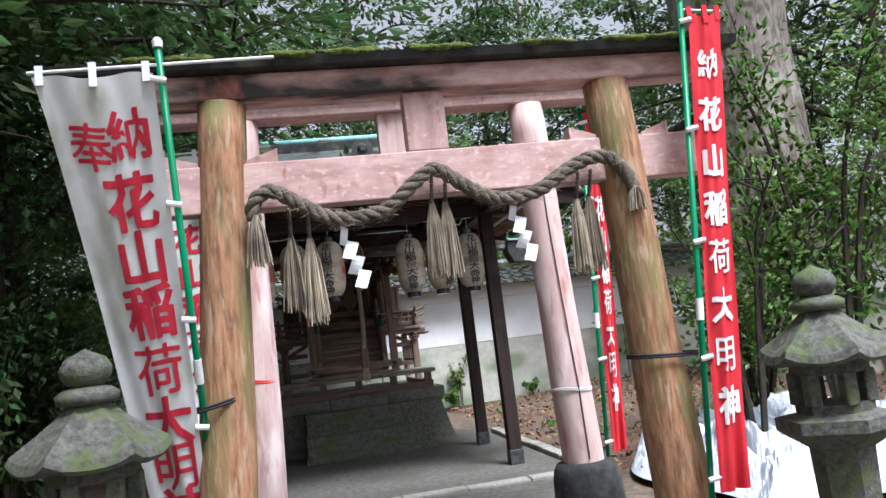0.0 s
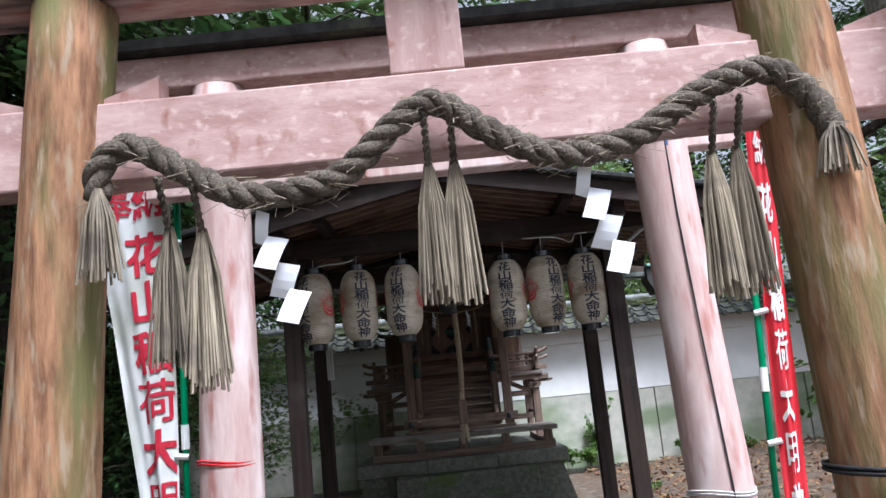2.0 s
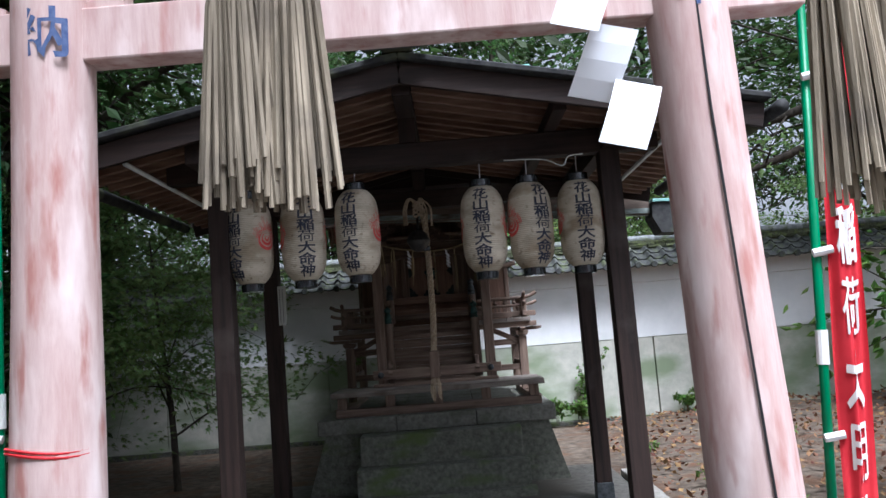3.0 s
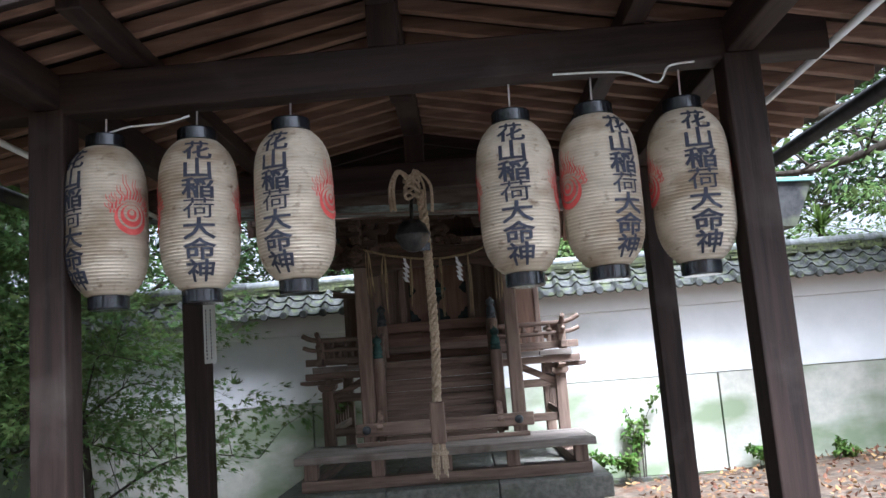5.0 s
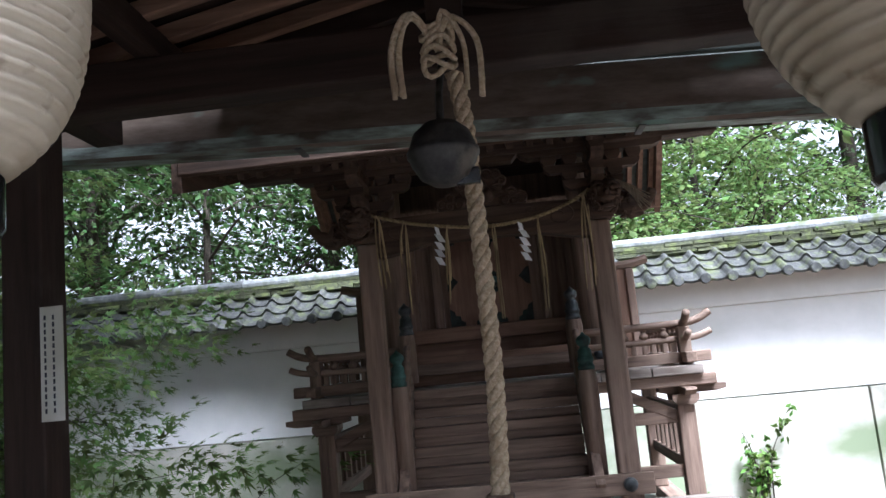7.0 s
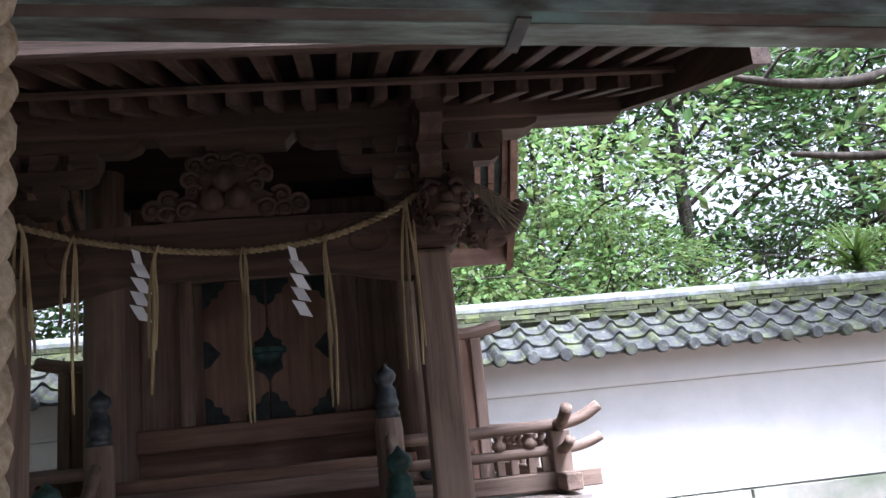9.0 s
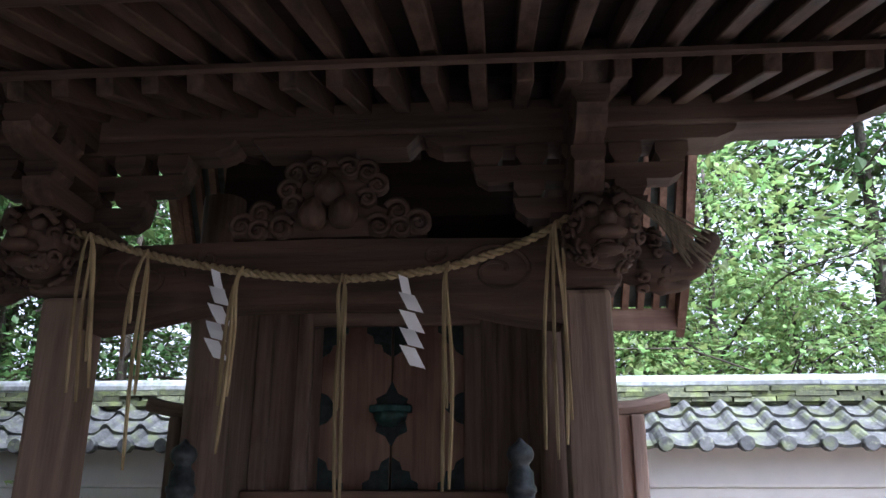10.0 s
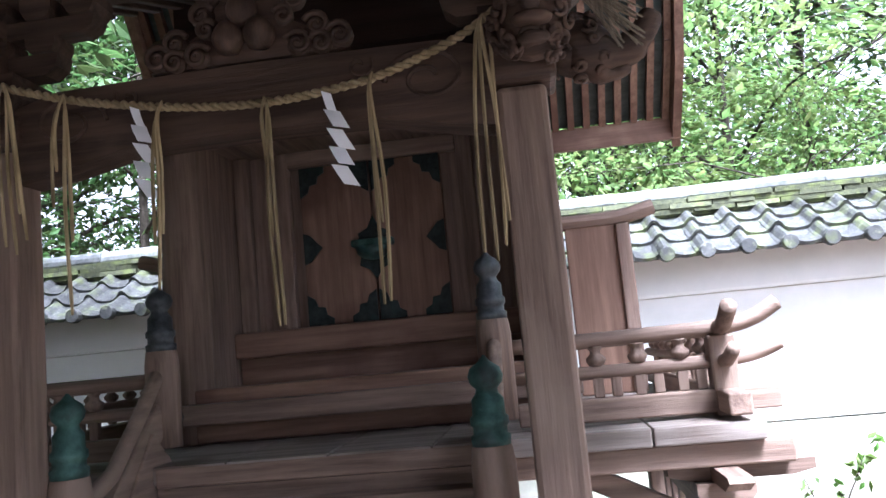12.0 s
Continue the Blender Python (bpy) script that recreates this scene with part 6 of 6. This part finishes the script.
def shrub(label, x, y, z, size, n, leaf_size, material, seed, lobes=False, ratio=0.5, stems=9, name="shrub", category="shrub", flat=0.5):
    """Arching stems with sprays of leaves along them; size: half extents."""
    r, q = random.Random(seed), np.random.default_rng(seed)
    ob = thing(name, label, category, (x, y, z))
    cs, ds = [], []
    for k in range(stems):
        bm = bmesh.new()
        a = 2 * math.pi * k / stems + r.uniform(-0.4, 0.4)
        e = Vector((x + size[0] * math.cos(a) * r.uniform(0.4, 1), y + size[1] * math.sin(a) * r.uniform(0.4, 1), z + size[2] * r.uniform(0.45, 1.0)))
        s = smooth_line([(x + 0.04 * math.cos(a), y + 0.04 * math.sin(a), z - 0.05), Vector((x, y, z)).lerp(e, 0.45) + Vector((0, 0, 0.22 * size[2])), e], 6)
        tube(bm, s, [0.012 * max(size) * (1 - 0.8 * i / (len(s) - 1)) for i in range(len(s))], 5)
        for j in range(5):
            p = s[r.randrange(4, len(s))]
            t = p + Vector((r.gauss(0, 0.28 * size[0]), r.gauss(0, 0.28 * size[1]), r.gauss(0, 0.14 * size[2])))
            tube(bm, [p, p.lerp(t, 0.5) + Vector((0, 0, 0.03)), t], [0.004 * max(size), 0.003 * max(size), 0.001], 4, cap=False)
            m = max(1, n // (stems * 5))
            w = q.uniform(0, 1, (m, 1))
            pp = np.array(p) * (1 - w) + np.array(t) * w + q.normal(0, 1, (m, 3)) * np.array([0.10 * size[0], 0.10 * size[1], 0.10 * flat * size[2]])
            cs.append(pp)
            ds.append(np.tile(np.array(t - p), (m, 1)) * 2)
        part("stem", bm, DARK_BARK, ob)
        cloud("leaves", np.vstack(cs), np.vstack(ds), leaf_size, material, ob, seed, ratio, lobes)
    return ob


tree("young maple with fine layered green sprays before the wall", 51, -2.4, 12.6, 3.0, 1.7, 14, 11500, 0.07, MAPLE_LEAF, DARK_BARK, 0.05, True, 0.32, group="young maples")
tree("young maple with fine layered green sprays before the wall", 52, -4.0, 12.6, 3.6, 1.9, 15, 12000, 0.07, MAPLE_LEAF, DARK_BARK, 0.055, True, 0.25, group="young maples")
for k, (x, y, h) in enumerate(((-3.3, 9.3, 2.3), (-4.3, 7.4, 2.8), (-3.2, 6.0, 2.0), (-5.2, 10.8, 3.0), (-6.0, 13.6, 3.2), (-5.0, 14.6, 2.6), (-2.9, 4.0, 1.6))):
    shrub("dense dark evergreen bush in deep shade", x, y, 0.0, (1.3, 1.2, h), 2600, 0.12, LEAF, 90 + k, stems=14, name="bush", category="bush", flat=0.9)
shrub("dense evergreen shrub with glossy light green leaves", 4.0, 6.6, 0.1, (0.8, 0.8, 2.9), 320, 0.085, GLOSSY_LEAF, 53, stems=5)
shrub("dense evergreen shrub with glossy light green leaves", 4.9, 6.5, 0.1, (1.15, 1.0, 3.5), 2700, 0.09, GLOSSY_LEAF, 55, stems=11)
shrub("dense evergreen shrub with glossy light green leaves", 5.6, 9.0, 0.0, (1.4, 1.2, 2.2), 2800, 0.09, GLOSSY_LEAF, 54, stems=18)
for k, (x, y, h) in enumerate(((3.1, 15.75, 0.9), (2.55, 15.6, 0.35), (2.9, 15.6, 0.3), (5.6, 15.6, 0.2), (4.6, 15.7, 0.3))):
    shrub("self-sown green weed at the foot of the wall", x, y, 0.1, (0.24 if h > 0.8 else 0.2, 0.1, h), 260, 0.075, GLOSSY_LEAF, 60 + k, stems=5, name="weed", category="weed")
for k, (x, y) in enumerate(((3.3, 10.6), (4.0, 11.8), (3.5, 9.4), (4.9, 12.7), (3.2, 12.6), (5.5, 10.8))):
    shrub("low green weed in the leaf litter", x, y, 0.03, (0.16, 0.16, 0.14), 60, 0.06, GLOSSY_LEAF, 70 + k, stems=4, name="weed", category="weed")

# fallen leaves
q = np.random.default_rng(5)
n = 5200
c = np.column_stack([q.uniform(2.8, 9.0, n), q.uniform(6.5, 15.7, n), np.zeros(n)])
c[:, 2] = [0.045 + (0.055 * min(3.0, x - 3.0) * min(1.0, (y - 9) / 4) if x > 3 and y > 9 else 0) + 0.10 * noise.noise(Vector((x * 0.5, y * 0.5, 0))) * min(1, max(0, abs(x - AXIS) - 2.2) / 3) for x, y, _ in c]
tagged(cloud("leaf_litter", c, np.column_stack([q.normal(0, 1, n), q.normal(0, 1, n), np.zeros(n)]), 0.075, DEAD_LEAF, None, 5, 0.6, droop=0.0), "brown fallen leaves scattered over the earth", "leaf litter", kind="stuff")

# sword-leaved palm lily behind the wall
palm = thing("palm_lily", "spiky sword-leaved plant rising behind the wall", "shrub", (6.3, 17.0, 0))
part("stem", tube(bmesh.new(), smooth_line([(6.3, 17.0, -0.05), (6.35, 17.0, 1.6), (6.3, 16.95, 3.1)], 5), 0.06, 8), BARK, palm)
pr = random.Random(12)
for k in range(54):
    a, e = pr.uniform(0, 6.28), pr.uniform(-0.5, 1.3)
    ln = pr.uniform(0.55, 0.85)
    b = Vector((6.3, 16.95, 3.05 + 0.25 * pr.random()))
    d = Vector((math.cos(a) * math.cos(e), math.sin(a) * math.cos(e), math.sin(e)))
    side = d.cross(Vector((0, 0, 1))).normalized()
    bm = bmesh.new()
    rows = []
    for i in range(6):
        t = i / 5
        c = b + d * ln * t + Vector((0, 0, -0.32 * ln * t * t))
        w = 0.026 * (1 - t) ** 0.6 + 0.002
        rows.append((bm.verts.new(c - side * w + Vector((0, 0, 0.25 * w))), bm.verts.new(c), bm.verts.new(c + side * w + Vector((0, 0, 0.25 * w)))))
    for p, q_ in zip(rows, rows[1:]):
        bm.faces.new((p[0], p[1], q_[1], q_[0]))
        bm.faces.new((p[1], p[2], q_[2], q_[1]))
    part("leaf", bm, GLOSSY_LEAF, palm)

# ---------------- wall tiles ----------------
def tile_mesh():
    """One pantile: a wave across, thick at its lower lip."""
    bm = bmesh.new()
    n = 14
    top, bot = [], []
    for j, (y, dz) in enumerate(((0.0, 0.0), (0.27, 0.0))):
        for i in range(n + 1):
            u = i / n
            z = 0.048 * math.cos((u - 0.25) / 0.19 * math.pi / 2) if abs(u - 0.25) < 0.19 else -0.016 * math.sin(math.pi * ((u - 0.44) % 1.0) / 0.62)
            top.append(bm.verts.new((0.265 * u, y, z + 0.022)))
            bot.append(bm.verts.new((0.265 * u, y, z)))
    for i in range(n):
        bm.faces.new((top[i], top[i + 1], top[n + 2 + i], top[n + 1 + i]))
        bm.faces.new((bot[i + 1], top[i + 1], top[i], bot[i]))
    me = bpy.data.meshes.new("roof_tile")
    bm.to_mesh(me)
    bm.free()
    me.materials.append(TILE)
    return me


def disc_mesh():
    bm = lathe(bmesh.new(), [(0.047, 0.0), (0.05, 0.01), (0.05, 0.06), (0.045, 0.065)], (0, 0, 0), 12)
    bmesh.ops.transform(bm, matrix=Matrix.Rotation(radians(90), 4, "X"), verts=bm.verts[:])
    me = bpy.data.meshes.new("eave_disc")
    bm.to_mesh(me)
    bm.free()
    me.materials.append(TILE)
    return me


tile, disc = tile_mesh(), disc_mesh()
coping = part("coping_bed", prism(bmesh.new(), [(WALL_Y - 0.36, 2.50), (WALL_Y + 0.76, 2.50), (WALL_Y + 0.24, 2.83), (WALL_Y + 0.16, 2.83)], "x", -22, 26), TILE, wall, "bedding of the tiled coping")
SLOPE = math.degrees(math.atan2(0.33, 0.52))


def lay(ob_data, name, x, y, z, rx):
    ob = new(name, ob_data)
    ob.parent = coping
    ob.matrix_basis = pose(x, y, z, rx + rng.uniform(-1.2, 1.2), rng.uniform(-1, 1), rng.uniform(-0.8, 0.8))
    return ob


rest = bmesh.new()
count = 0
for i in range(176):
    x = -20.5 + 0.252 * i
    for row in range(3):
        y, z = WALL_Y - 0.40 + 0.175 * row, 2.485 + 0.112 * row
        if -5.2 < x < 9.0:
            lay(tile, "roof_tile", x, y, z, SLOPE - 8)
        else:
            rest.from_mesh(tile)
            bmesh.ops.transform(rest, matrix=pose(x, y, z, SLOPE - 8), verts=rest.verts[-60:])
    if -5.2 < x < 9.0:
        lay(disc, "eave_disc", x + 0.066, WALL_Y - 0.395, 2.50, 0)
far_tiles = tagged(part("far_roof_tiles", rest, TILE, coping), kind="stuff")
part("ridge_core", one(-22, 26, WALL_Y + 0.11, WALL_Y + 0.29, 2.80, 2.93, bevel=0.01), MOSS_TILE, coping)
ends = [prism(bmesh.new(), [(-0.135 + e, 0), (0.135 - e, 0), (0.13, 0.03), (-0.13, 0.034)], "x", 0, 0.285 + d) for e, d in ((0.0, 0.0), (0.01, 0.008), (0.006, -0.01))]
course_meshes = []
for bm in ends:
    me = bpy.data.meshes.new("ridge_tile")
    bm.to_mesh(me)
    bm.free()
    me.materials.append(MOSS_TILE)
    course_meshes.append(me)
roll = lathe(bmesh.new(), [(0.066, 0.0), (0.068, 0.01), (0.064, 0.03), (0.067, 0.48), (0.067, 0.50)], (0, 0, 0), 14)
bmesh.ops.transform(roll, matrix=Matrix.Rotation(radians(90), 4, "Y"), verts=roll.verts[:])
roll_mesh = bpy.data.meshes.new("ridge_roll")
roll.to_mesh(roll_mesh)
roll.free()
roll_mesh.materials.append(RIDGE_ROLL)
for row in range(3):
    for i in range(62):
        x = -6.0 + 0.295 * i + 0.13 * row
        ob = new("ridge_tile", rng.choice(course_meshes))
        ob.parent = coping
        ob.matrix_basis = pose(x, WALL_Y + 0.2 + rng.uniform(-0.008, 0.008), 2.822 + 0.037 * row, rng.uniform(-1.5, 1.5), rng.uniform(-0.6, 0.6), rng.uniform(-0.8, 0.8))
for i in range(98):
    ob = new("ridge_roll", roll_mesh)
    ob.parent = coping
    ob.matrix_basis = pose(-22 + 0.49 * i, WALL_Y + 0.2 + rng.uniform(-0.006, 0.006), 2.965, 0, rng.uniform(-0.5, 0.5), rng.uniform(-0.6, 0.6))
wall.location.z -= 0.08
